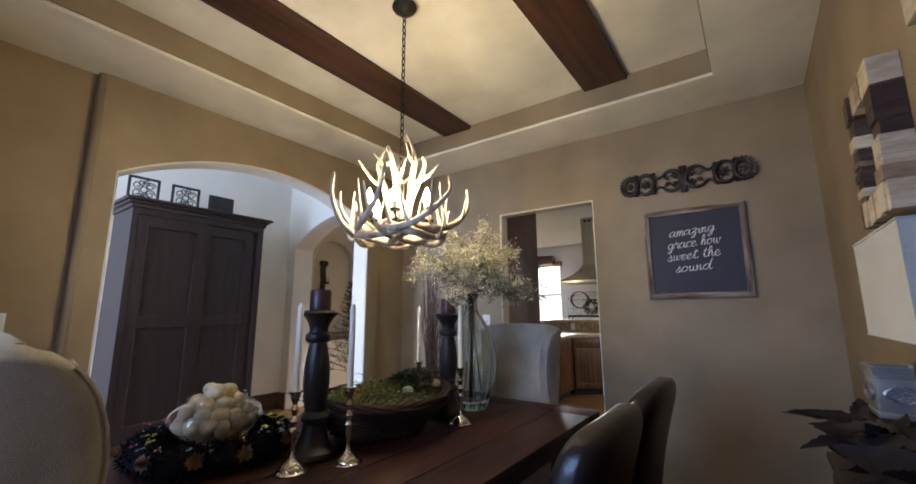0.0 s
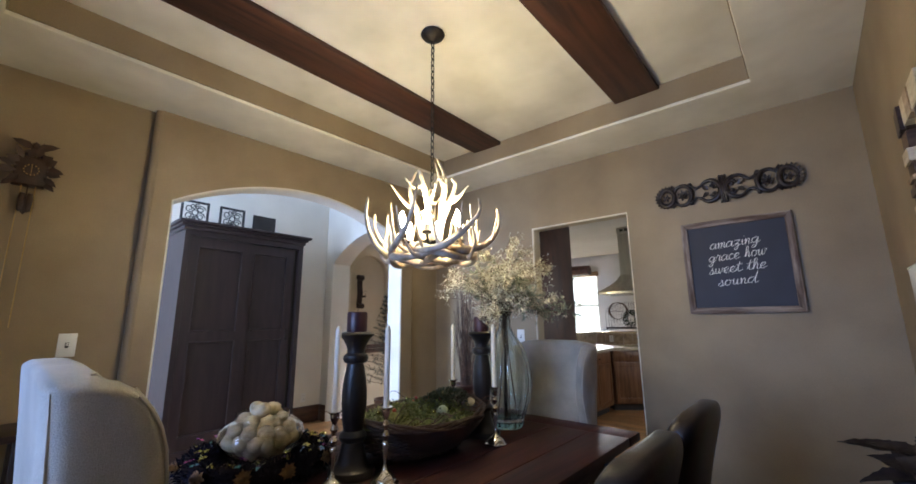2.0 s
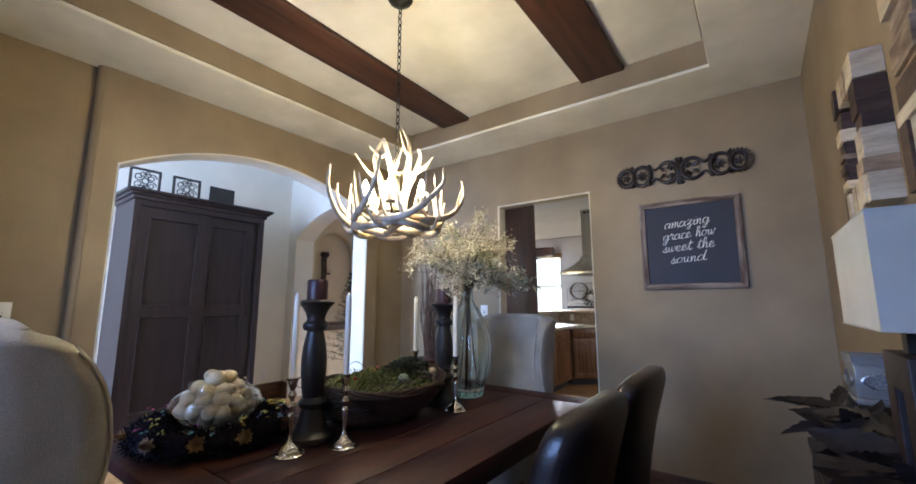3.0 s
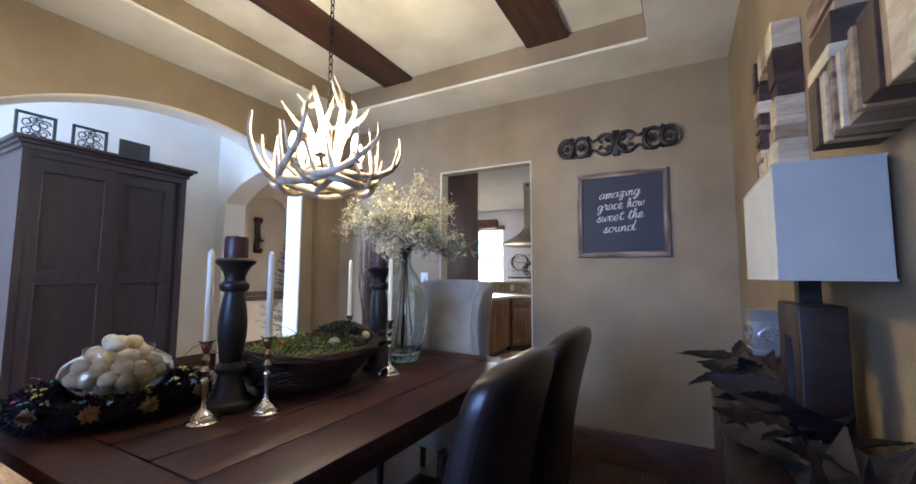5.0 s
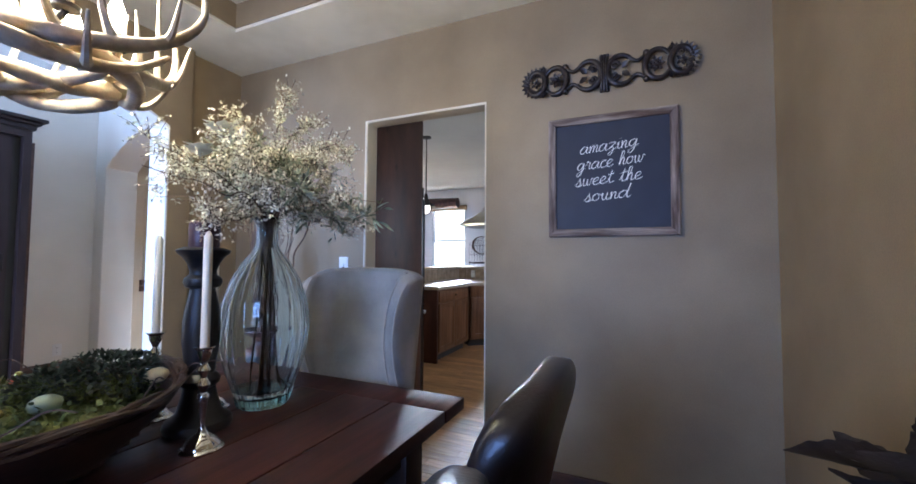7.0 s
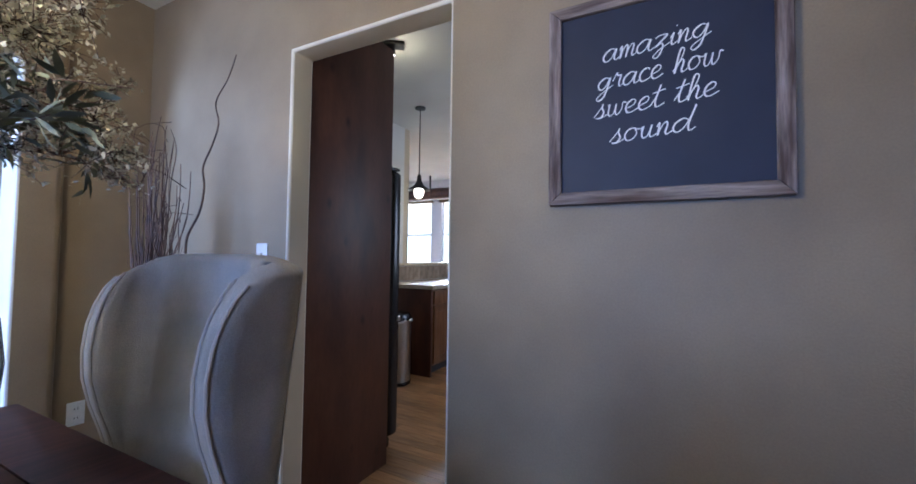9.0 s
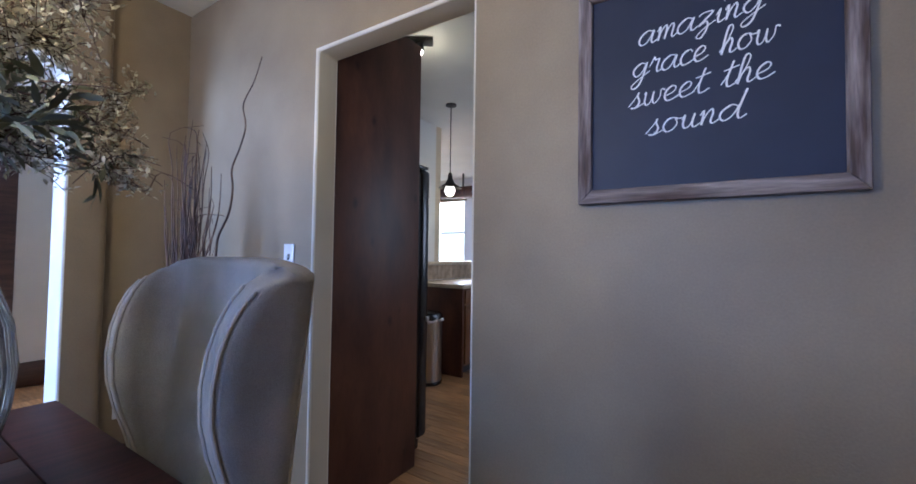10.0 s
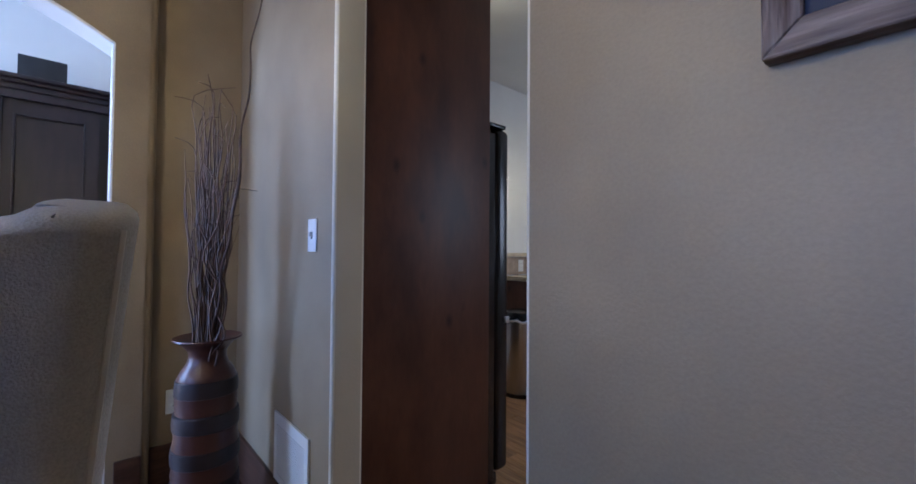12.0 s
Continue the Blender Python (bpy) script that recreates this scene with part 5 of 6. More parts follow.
# ---- east wall: console, lamp, frames, leaf garland, jar ----
CZ = 0.84
con = thing("console_table", 0.315, 1.25, 0, label="narrow dark espresso wooden console table against the wall", category="console")
part("top", box(-0.115, 0.105, -0.66, 0.60, CZ - 0.03, CZ, 0.004), M_ESPRESSO, con)
part("body", box(-0.100, 0.100, -0.63, 0.57, 0.08, CZ - 0.031, 0.004), M_ESPRESSO, con)
for yy in (-0.42, -0.03, 0.36):
    dr = part("door", box(-0.113, -0.101, yy - 0.19, yy + 0.19, 0.14, CZ - 0.05, 0.004), M_ESPRESSO, con)
    part("knob", lathe([(0, 0), (0.006, 0), (0.011, 0.01), (0.008, 0.018), (0, 0.02)], 12), M_IRON, dr, at=pose(-0.113, yy + 0.15, 0.5, 0, -90, 0))
for yy in (-0.58, 0.52):
    part("foot", box(-0.09, 0.09, yy - 0.04, yy + 0.04, 0, 0.079), M_ESPRESSO, con)
lampt = thing("table_lamp", 0.345, 1.185, CZ, label="table lamp with a white rectangular shade on an espresso block base", category="lamp")
part("base", slab([-0.105, -0.045, 0.015, 0.075], [0, 0.08, 0.27, 0.338], lambda u, v: not (-0.045 < u < 0.015 and 0.08 < v < 0.27), lambda u, v, w: (-0.036 + w, u, v), 0.072, 0.003, lambda co: True), M_ESPRESSO, lampt)
part("neck", box(-0.018, 0.018, -0.033, 0.003, 0.3385, 0.42), M_IRON, lampt)
sx0, sx1, sy0, sy1, sz0, sz1 = -0.075, 0.075, -0.185, 0.185, 0.387, 0.592
bm = slab([sx0, sx0 + 0.003, sx1 - 0.003, sx1], [sy0, sy0 + 0.003, sy1 - 0.003, sy1], lambda u, v: not (sx0 + 0.003 < u < sx1 - 0.003 and sy0 + 0.003 < v < sy1 - 0.003),
          lambda u, v, w: (u, v, sz0 + w), sz1 - sz0)
shade = part("shade", bm, M_SHADE, lampt, "white linen box shade")
for z in (sz0, sz1):
    part("shade_trim", tube([(sx0, sy0, z), (sx1, sy0, z), (sx1, sy1, z), (sx0, sy1, z)], 0.0025, 6, closed=True), M_SHADE, shade)

rs = part("riser_box", box(-0.06, 0.06, -0.065, 0.065, 0, 0.145, 0.004), M_ESPRESSO)
rs.location = (0.362, 1.74, CZ)
tagged(rs, "small dark wooden box under the ceramic jar", "box")
jar = thing("ceramic_jar", 0.362, 1.74, CZ + 0.146, 4, "square white ceramic jar with tarnished silver relief on its sides", "jar")
jar.scale = (0.92, 0.92, 0.6)
part("body", box(-0.055, 0.055, -0.055, 0.055, 0.03, 0.19, 0.006), M_POT, jar)
part("moulding", box(-0.0575, 0.0575, -0.0575, 0.0575, 0.176, 0.1902, 0.004), M_POT, jar)
# the body is solid: a dark plate paints the shaded hollow
part("opening", box(-0.047, 0.047, -0.047, 0.047, 0.1905, 0.193), M_SLOT, jar)
part("foot", box(-0.059, 0.059, -0.059, 0.059, 0.0, 0.030, 0.005), M_POT, jar)
part("rim", slab([-0.059, -0.048, 0.048, 0.059], [-0.059, -0.048, 0.048, 0.059], lambda u, v: not (abs(u) < 0.048 and abs(v) < 0.048), lambda u, v, w: (u * (1 + w), v * (1 + w), 0.1905 + w), 0.04), M_POT, jar)
for m in (pose(-0.0555, 0, 0.11, 0, 0, -90), pose(0, -0.0555, 0.11)):
    bm = bmesh.new()
    for i in range(26):
        a = i * 2.4
        r = 0.036 * math.sqrt(i / 26)
        ball(bm, (r * math.cos(a), 0.001, r * 1.15 * math.sin(a)), 0.0062, 1, (1, 0.4, 0.7))
    for s in (-1, 1):
        tube([(s * (0.010 + 0.030 * math.sin(t * 0.35)), -0.004, -0.038 + 0.0085 * t) for t in range(10)], 0.005, 6, bm)
    part("relief", bm, M_SILVERBAS, jar, "tarnished silver relief", at=m)

gar = thing("leaf_garland", 0.285, 1.28, CZ + 0.001, label="garland of large bronze-grey dried leaves along the console", category="garland")
gr = random.Random(31)


def dried_leaf(base, d, up, length, width, seed):
    """A broad leaf with a ragged toothed edge, cupped along its rib."""
    r = random.Random(seed)
    d = Vector(d).normalized()
    s = d.cross(Vector(up)).normalized()
    n = s.cross(d)
    bm = bmesh.new()
    steps = 12
    bend, cup = r.uniform(-0.25, 0.30), r.uniform(0.10, 0.45)
    rows = []
    for i in range(steps + 1):
        t = i / steps
        half = width * 0.5 * math.sin(math.pi * min(1, t ** 0.72)) ** 0.8 * (1.0 if i % 2 else 0.86) * r.uniform(0.93, 1.05) if 0 < i < steps else 0.001
        mid = Vector(base) + d * length * t + n * bend * length * (t * t - 0.25 * t)
        row = []
        for q in (-1, -0.5, 0, 0.5, 1):
            lift = cup * half * abs(q) ** 1.6 + r.gauss(0, 0.0012) + (0.002 if q == 0 else 0)
            row.append(bm.verts.new(mid + s * half * q + n * lift - d * half * 0.25 * abs(q)))
        rows.append(row)
    for ra, rb in zip(rows, rows[1:]):
        for k in range(4):
            bm.faces.new((ra[k], ra[k + 1], rb[k + 1], rb[k]))
    return bm


for i in range(84):
    t = i / 83
    y = 0.50 - 1.08 * t + gr.gauss(0, 0.03)
    z = 0.026 + 0.115 * gr.random()
    ln = gr.uniform(0.09, 0.165)
    d = (gr.gauss(-0.25, 0.45), gr.choice((1, 1, -0.5)) * gr.uniform(0.3, 1.0), gr.uniform(-0.04, 0.16))
    part("leaf", dried_leaf((gr.gauss(-0.015 + 0.10 * t, 0.03), y, z), d, (gr.gauss(-0.55, .30), gr.gauss(-0.25, .25), 1), ln, ln * gr.uniform(0.46, 0.62), i), M_LEAF, gar, smooth=80)
for i in range(5):
    part("leaf", dried_leaf((0.02, -0.42 - 0.03 * i, 0.03), (gr.gauss(-0.1, .25), gr.gauss(-0.1, .4), 1.0), (gr.gauss(-1, .3), gr.gauss(0, .5), 0.1), gr.uniform(0.13, 0.17), 0.08, 200 + i), M_LEAF, gar, smooth=80)
part("stem", tube(smooth_path([(-0.03, 0.56, 0.02), (-0.01, 0.2, 0.035), (0.01, -0.1, 0.02), (0, -0.58, 0.03)], 6), 0.006, 6), M_TWIG, gar)


def patch_frame(y0, y1, z0, z1, depth, w, seed, label):
    """A thick square frame of end-grain blocks round a mirror, on the east wall."""
    f = thing("block_mirror", XR - 0.001, (y0 + y1) / 2, (z0 + z1) / 2, label=label, category="mirror", group="block framed mirrors")
    hy, hz = (y1 - y0) / 2, (z1 - z0) / 2
    r = random.Random(seed)
    part("mirror", box(-0.012, -0.004, -hy + w * 0.8, hy - w * 0.8, -hz + w * 0.8, hz - w * 0.8), M_MIRROR, f, "square mirror glass")
    def run(length, place):
        s = 0.0
        while s < length - 0.004:
            n = min(r.choice((0.016, 0.026, 0.040, 0.055)), length - s)
            d = depth + r.choice((-0.006, 0, 0, 0.005))
            part("block", box(*place(s, s + n - 0.0006, d), 0.0012, 1), PATCH[r.choice((0, 0, 1, 1, 2, 3, 0))], f)
            s += n
    for s in (-1, 1):
        run(2 * hy, lambda a, b, d: (-d, 0, -hy + a, -hy + b, *sorted((s * hz, s * (hz - w)))))
        run(2 * hz - 2 * w, lambda a, b, d: (-d, 0, *sorted((s * hy, s * (hy - w))), -hz + w + a, -hz + w + b))


patch_frame(1.46, 1.79, 1.53, 1.94, 0.065, 0.075, 4, "square mirror in a thick frame of striped wood blocks")
patch_frame(0.50, 1.05, 1.46, 2.06, 0.085, 0.12, 8, "large square mirror in a thick frame of striped wood blocks")

# ---- west wall: cuckoo clock ----
clk = thing("cuckoo_clock", XL + 0.001, 0.075, 2.08, 90, "carved dark wooden cuckoo clock with hanging chains", "clock")
clk.scale = (0.9, 0.9, 0.9)
part("case", box(-0.065, 0.065, -0.075, 0.0, -0.085, 0.075, 0.006), M_CLOCK, clk)
roof = bmesh.new()
o = [(-0.085, 0.06), (0, 0.125), (0.085, 0.06), (0.085, 0.048), (0, 0.11), (-0.085, 0.048)]
a = [roof.verts.new((x, -0.085, z)) for x, z in o]
b = [roof.verts.new((x, 0.0, z)) for x, z in o]
roof.faces.new(a), roof.faces.new(b[::-1])
for i in range(6):
    roof.faces.new((a[i], a[(i + 1) % 6], b[(i + 1) % 6], b[i]))
bmesh.ops.triangulate(roof, faces=[f for f in roof.faces if len(f.verts) > 4])
part("roof", roof, M_CLOCK, clk)
lv = bmesh.new()
lr = random.Random(12)
for i in range(13):
    t = -0.5 + i * 4.2 / 12
    leaf(lv, (0.055 * math.cos(t), -0.08, 0.07 * math.sin(t)), (math.cos(t) + lr.gauss(0, .3), -0.25, math.sin(t) + lr.gauss(0, .3)), lr.uniform(0.05, 0.10), lr.uniform(0.03, 0.05), (0, -1, 0.1))
for s in (-1, 1):
    leaf(lv, (0, -0.07, 0.12), (s * 0.9, -0.1, 0.35), 0.10, 0.045, (0, -1, 0.2))
    leaf(lv, (s * 0.05, -0.07, -0.06), (s * 0.8, -0.1, -0.7), 0.07, 0.035, (0, -1, 0.2))
ball(lv, (0.0, -0.08, 0.135), 0.022, 1, (0.8, 0.8, 1.1))
part("carved_leaves", lv, M_CLOCK, clk)
part("dial", lathe([(0, 0), (0.036, 0), (0.036, 0.004), (0.028, 0.006), (0, 0.006)], 28), M_CLOCK, clk, at=pose(0, -0.078, -0.005, 90, 0, 0))
nums = bmesh.new()
for i in range(12):
    t = i * math.pi / 6
    box(0.029 * math.cos(t) - 0.003, 0.029 * math.cos(t) + 0.003, -0.088, -0.0845, -0.005 + 0.029 * math.sin(t) - 0.003, -0.005 + 0.029 * math.sin(t) + 0.003, bm=nums)
box(-0.0015, 0.0015, -0.089, -0.085, -0.007, 0.018, bm=nums)
box(-0.0015, 0.0015, -0.090, -0.086, -0.022, -0.003, bm=nums)
part("numerals", nums, M_BRASS, clk, "pale brass dial numerals and hands")
part("pendulum", tube([(0.0, -0.05, -0.08), (0.0, -0.05, -0.20)], 0.003, 6), M_CLOCK, clk)
part("pendulum_leaf", leaf(bmesh.new(), (0, -0.05, -0.18), (0, 0, -1), 0.07, 0.045, (0, -1, 0)), M_CLOCK, clk)
for x in (-0.025, 0.03):
    part("chain", tube([(x, -0.04, -0.08), (x * 1.1, -0.04, -0.85)], 0.0025, 5), M_BRASS, clk, "thin brass chain")
for x in (-0.015, 0.015):
    part("weight", lathe([(0, -0.235), (0.012, -0.225), (0.015, -0.16), (0.010, -0.13), (0, -0.125)], 10, centre=(x, -0.045, 0)), M_CLOCK, clk)

# ---- west wall: side table by the window ----
sdt = thing("side_table", XL + 0.19, -0.16, 0, label="dark wooden open side table against the tan wall", category="table")
part("top", box(-0.17, 0.17, -0.38, 0.38, 0.855, 0.882, 0.004), M_ESPRESSO, sdt)
part("lower_shelf", box(-0.15, 0.15, -0.335, 0.335, 0.20, 0.222, 0.003), M_ESPRESSO, sdt)
for sx in (-1, 1):
    for sy in (-1, 1):
        part("leg", box(min(sx * 0.15, sx * 0.115), max(sx * 0.15, sx * 0.115), min(sy * 0.37, sy * 0.335), max(sy * 0.37, sy * 0.335), 0, 0.8545, 0.003), M_ESPRESSO, sdt)

# ---- entry hall things ----
AX, AY0, AY1, AZ = -4.70, 1.27, 2.57, 2.395
arm = thing("armoire", AX, (AY0 + AY1) / 2, 0, label="tall charcoal-brown wooden wardrobe with two sliding panelled doors", category="wardrobe")
hw = (AY1 - AY0) / 2
part("carcass", slab([-hw, -hw + 0.05, hw - 0.05, hw], [0.0, 0.12, AZ - 0.16, AZ - 0.08], lambda u, v: not (abs(u) < hw - 0.05 and 0.12 < v < AZ - 0.16), lambda u, v, w: (-w, u, v), 0.58), M_ARMOIRE, arm)
part("back_board", box(-0.585, -0.581, -hw, hw, 0, AZ - 0.08), M_ARMOIRE, arm)
part("crown", box(-0.60, 0.075, -hw - 0.075, hw + 0.075, AZ - 0.03, AZ, 0.008), M_ARMOIRE, arm)
part("crown_moulding", box(-0.60, 0.045, -hw - 0.045, hw + 0.045, AZ - 0.058, AZ - 0.0305, 0.01), M_ARMOIRE, arm)
part("frieze", box(-0.59, 0.02, -hw - 0.02, hw + 0.02, AZ - 0.10, AZ - 0.0585, 0.006), M_ARMOIRE, arm)
# solid near-black block paints the shade seen through the door gap
part("interior_shade_block", box(-0.58, -0.06, -hw + 0.05, hw - 0.05, 0.12, AZ - 0.16), M_SLOT, arm)


def sliding_door(y0, y1, x):
    z0, z1, zm, st = 0.125, AZ - 0.165, 1.20, 0.085
    d = part("door", slab([y0, y0 + st, y1 - st, y1], [z0, z0 + 0.12, zm - 0.05, zm + 0.05, z1 - 0.10, z1],
                          lambda u, v: not (y0 + st < u < y1 - st and (z0 + 0.12 < v < zm - 0.05 or zm + 0.05 < v < z1 - 0.10)), lambda u, v, w: (x - w, u, v), 0.028), M_ARMOIRE, arm)
    for a, b in ((z0 + 0.12, zm - 0.05), (zm + 0.05, z1 - 0.10)):
        part("panel", box(x - 0.027, x - 0.022, y0 + st, y1 - st, a, b), M_ARMOIRE, d)
        for e in ((y0 + st, y0 + st + 0.012, a, b), (y1 - st - 0.012, y1 - st, a, b), (y0 + st + 0.012, y1 - st - 0.012, a, a + 0.012), (y0 + st + 0.012, y1 - st - 0.012, b - 0.012, b)):
            part("bead", box(x - 0.0215, x + 0.004, *e, 0.004, 2), M_ARMOIRE, d)
    return d


sliding_door(-hw + 0.052, 0.02, -0.004)
d2 = sliding_door(-0.01, hw - 0.10, -0.034)
part("pull", box(-0.033, -0.020, hw - 0.15, hw - 0.125, 1.13, 1.27, 0.004), M_IRON, d2, "recessed dark pull")


def wall_tile(y, w, h, plain):
    c = thing("decor_tile", AX - 0.17, y, AZ + 0.001, label="plain black square decorative tile leaning on the wardrobe" if plain else "black scrollwork square decorative tile standing on the wardrobe", category="tile", group="tiles on the wardrobe")
    if plain:
        part("plaque", box(-0.012, 0.012, -w / 2, w / 2, 0, h, 0.004), M_TILEBLACK, c)
        return
    part("border", slab([-w / 2, -w / 2 + 0.02, w / 2 - 0.02, w / 2], [0, 0.02, h - 0.02, h], lambda u, v: not (abs(u) < w / 2 - 0.02 and 0.02 < v < h - 0.02), lambda u, v, q: (-0.012 + q, u, v), 0.024), M_TILEBLACK, c)
    for sy in (-1, 1):
        for sz in (-1, 1):
            for k, (cy, cz) in enumerate(((0.055, 0.05), (0.025, 0.085))):
                pts = []
                for i in range(20):
                    t = i / 19
                    a = sy * t * 8.5 + k
                    r = (0.045 - 0.012 * k) * (1 - 0.7 * t)
                    pts.append((0.0, sy * cy + r * math.cos(a), h / 2 + sz * cz * 0.8 + r * math.sin(a)))
                part("scroll", tube(pts, 0.0055, 5), M_TILEBLACK, c)
    part("centre_ring", tube([(0, 0.03 * math.cos(i * 0.5236), h / 2 + 0.03 * math.sin(i * 0.5236)) for i in range(12)], 0.006, 5, closed=True), M_TILEBLACK, c)


wall_tile(1.38, 0.27, 0.255, False)
wall_tile(1.76, 0.27, 0.25, False)
wall_tile(2.13, 0.27, 0.22, True)

# scroll sconce in the niche
scn = thing("wall_sconce", HX - 0.12, 4.08, 1.80, label="dark bronze scroll wall sconce with a glass votive cup", category="sconce")
bm = bmesh.new()
path = []
for i in range(14):
    a = math.pi * 1.9 * (1 - i / 13)
    path.append((0.045 + 0.045 * math.cos(a + 1.6), 0.27 + 0.045 * math.sin(a + 1.6)))
path += [(0.03, 0.15), (0.05, 0.0), (0.03, -0.13)]
for i in range(14):
    a = math.pi * 1.9 * i / 13
    path.append((0.065 + 0.04 * math.cos(3.3 + a), -0.20 + 0.04 * math.sin(3.3 + a)))
rows = [[bm.verts.new((x + o, s * 0.05, z)) for s, o in ((-1, 0), (1, 0), (1, 0.006), (-1, 0.006))] for x, z in path]
for a, b in zip(rows, rows[1:]):
    for i in range(4):
        bm.faces.new((a[i], a[(i + 1) % 4], b[(i + 1) % 4], b[i]))
part("scroll", bm, M_BRONZE, scn)
part("cup_holder", lathe([(0, -0.06), (0.03, -0.06), (0.045, -0.045), (0.02, -0.035), (0.035, -0.03)], 16, centre=(0.10, 0.04, 0)), M_BRONZE, scn)
part("votive", lathe([(0.028, -0.03), (0.034, 0.05), (0.032, 0.05), (0.026, -0.026), (0, -0.026)], 16, centre=(0.10, 0.04, 0)), M_CLEAR, scn, "clear glass votive")

fir = thing("small_fir_tree", -4.72, 3.98, 0.0, label="small artificial evergreen tree in a dark pot", category="tree")
part("pot", lathe([(0, 0), (0.13, 0), (0.17, 0.26), (0.155, 0.26), (0.12, 0.05), (0, 0.05)], 24), M_BASE, fir)
part("trunk", tube([(0, 0, 0.05), (0, 0, 1.75)], lambda s: 0.022 * (1 - 0.8 * s), 8), M_TWIG, fir)
fr = random.Random(41)
nd = bmesh.new()
br = bmesh.new()
for i in range(90):
    t = i / 90
    z = 0.42 + 1.30 * t
    a = i * 2.4
    ln = 0.36 * (1 - t) + 0.05
    d = Vector((math.cos(a), math.sin(a), 0.25))
    tube([(0, 0, z), Vector((0, 0, z)) + d * ln], lambda s: 0.004 * (1 - 0.7 * s), 4, br)
    for k in range(46):
        s = fr.uniform(0.15, 1)
        q = Vector((0, 0, z)) + d * ln * s
        leaf(nd, q, d + Vector((fr.gauss(0, .8), fr.gauss(0, .8), fr.gauss(0, .5))), fr.uniform(0.03, 0.06), 0.010, (0, 0, 1))
tagged(part("needles", nd, M_DARKGREEN, fir), kind="stuff")
part("branches", br, M_TWIG, fir)

plate("wall_outlet", pose(EX + 0.0005, 3.05, 0.33, 0, 0, 90), "white wall outlet in the entry hall", True)

# ---- kitchen things ----
fridge = thing("refrigerator", -2.20, 3.60, 0, label="black enamel refrigerator with softly curved doors", category="refrigerator")
part("body", box(-0.48, 0.435, -0.43, 0.33, 0.03, 1.735, 0.008), M_FRIDGE, fridge)
for x0, x1 in ((-0.48, -0.025), (-0.02, 0.44)):
    bm = box(x0, x1, 0.335, 0.43, 0.06, 1.765, 0.03, 4)
    d = part("door", bm, M_FRIDGE, fridge)
    hx = -0.07 if x0 < -0.1 else 0.03
    part("handle", tube(smooth_path([(hx, 0.43, 0.75), (hx, 0.48, 0.80), (hx, 0.48, 1.40), (hx, 0.43, 1.45)], 5), 0.012, 8), M_FRIDGE, d)
part("door_hinge", box(0.36, 0.44, 0.28, 0.40, 1.766, 1.785, 0.004), M_FRIDGE, fridge)
part("kick_plate", box(-0.46, 0.42, 0.20, 0.36, 0.0, 0.055, 0.004), M_FRIDGE, fridge)
part("latch", box(0.436, 0.452, 0.39, 0.42, 0.79, 0.82, 0.003), M_STEEL, fridge, "small steel latch")

bin_ = thing("trash_can", -2.53, 5.05, 0, label="brushed steel step trash can with a black lid and white liner", category="trash can")
part("body", lathe([(0, 0.02), (0.135, 0.02), (0.14, 0.03), (0.14, 0.60), (0, 0.60)], 32), M_STEEL, bin_)
part("base", lathe([(0, 0), (0.145, 0), (0.145, 0.03), (0, 0.03)], 32), M_FRIDGE, bin_)
part("lid", lathe([(0.146, 0.60), (0.148, 0.63), (0.13, 0.665), (0.06, 0.68), (0, 0.682)], 32), M_FRIDGE, bin_, "black domed lid")
bm = bmesh.new()
tube([(0.148 * math.cos(i * 0.25), 0.148 * math.sin(i * 0.25), 0.598 + 0.012 * math.sin(i * 1.9)) for i in range(25)], 0.010, 6, bm)
part("liner", bm, M_PLATE, bin_, "white bag edge")
part("pedal", box(0.08, 0.17, -0.1, -0.05, 0.012, 0.03, 0.004), M_FRIDGE, bin_)


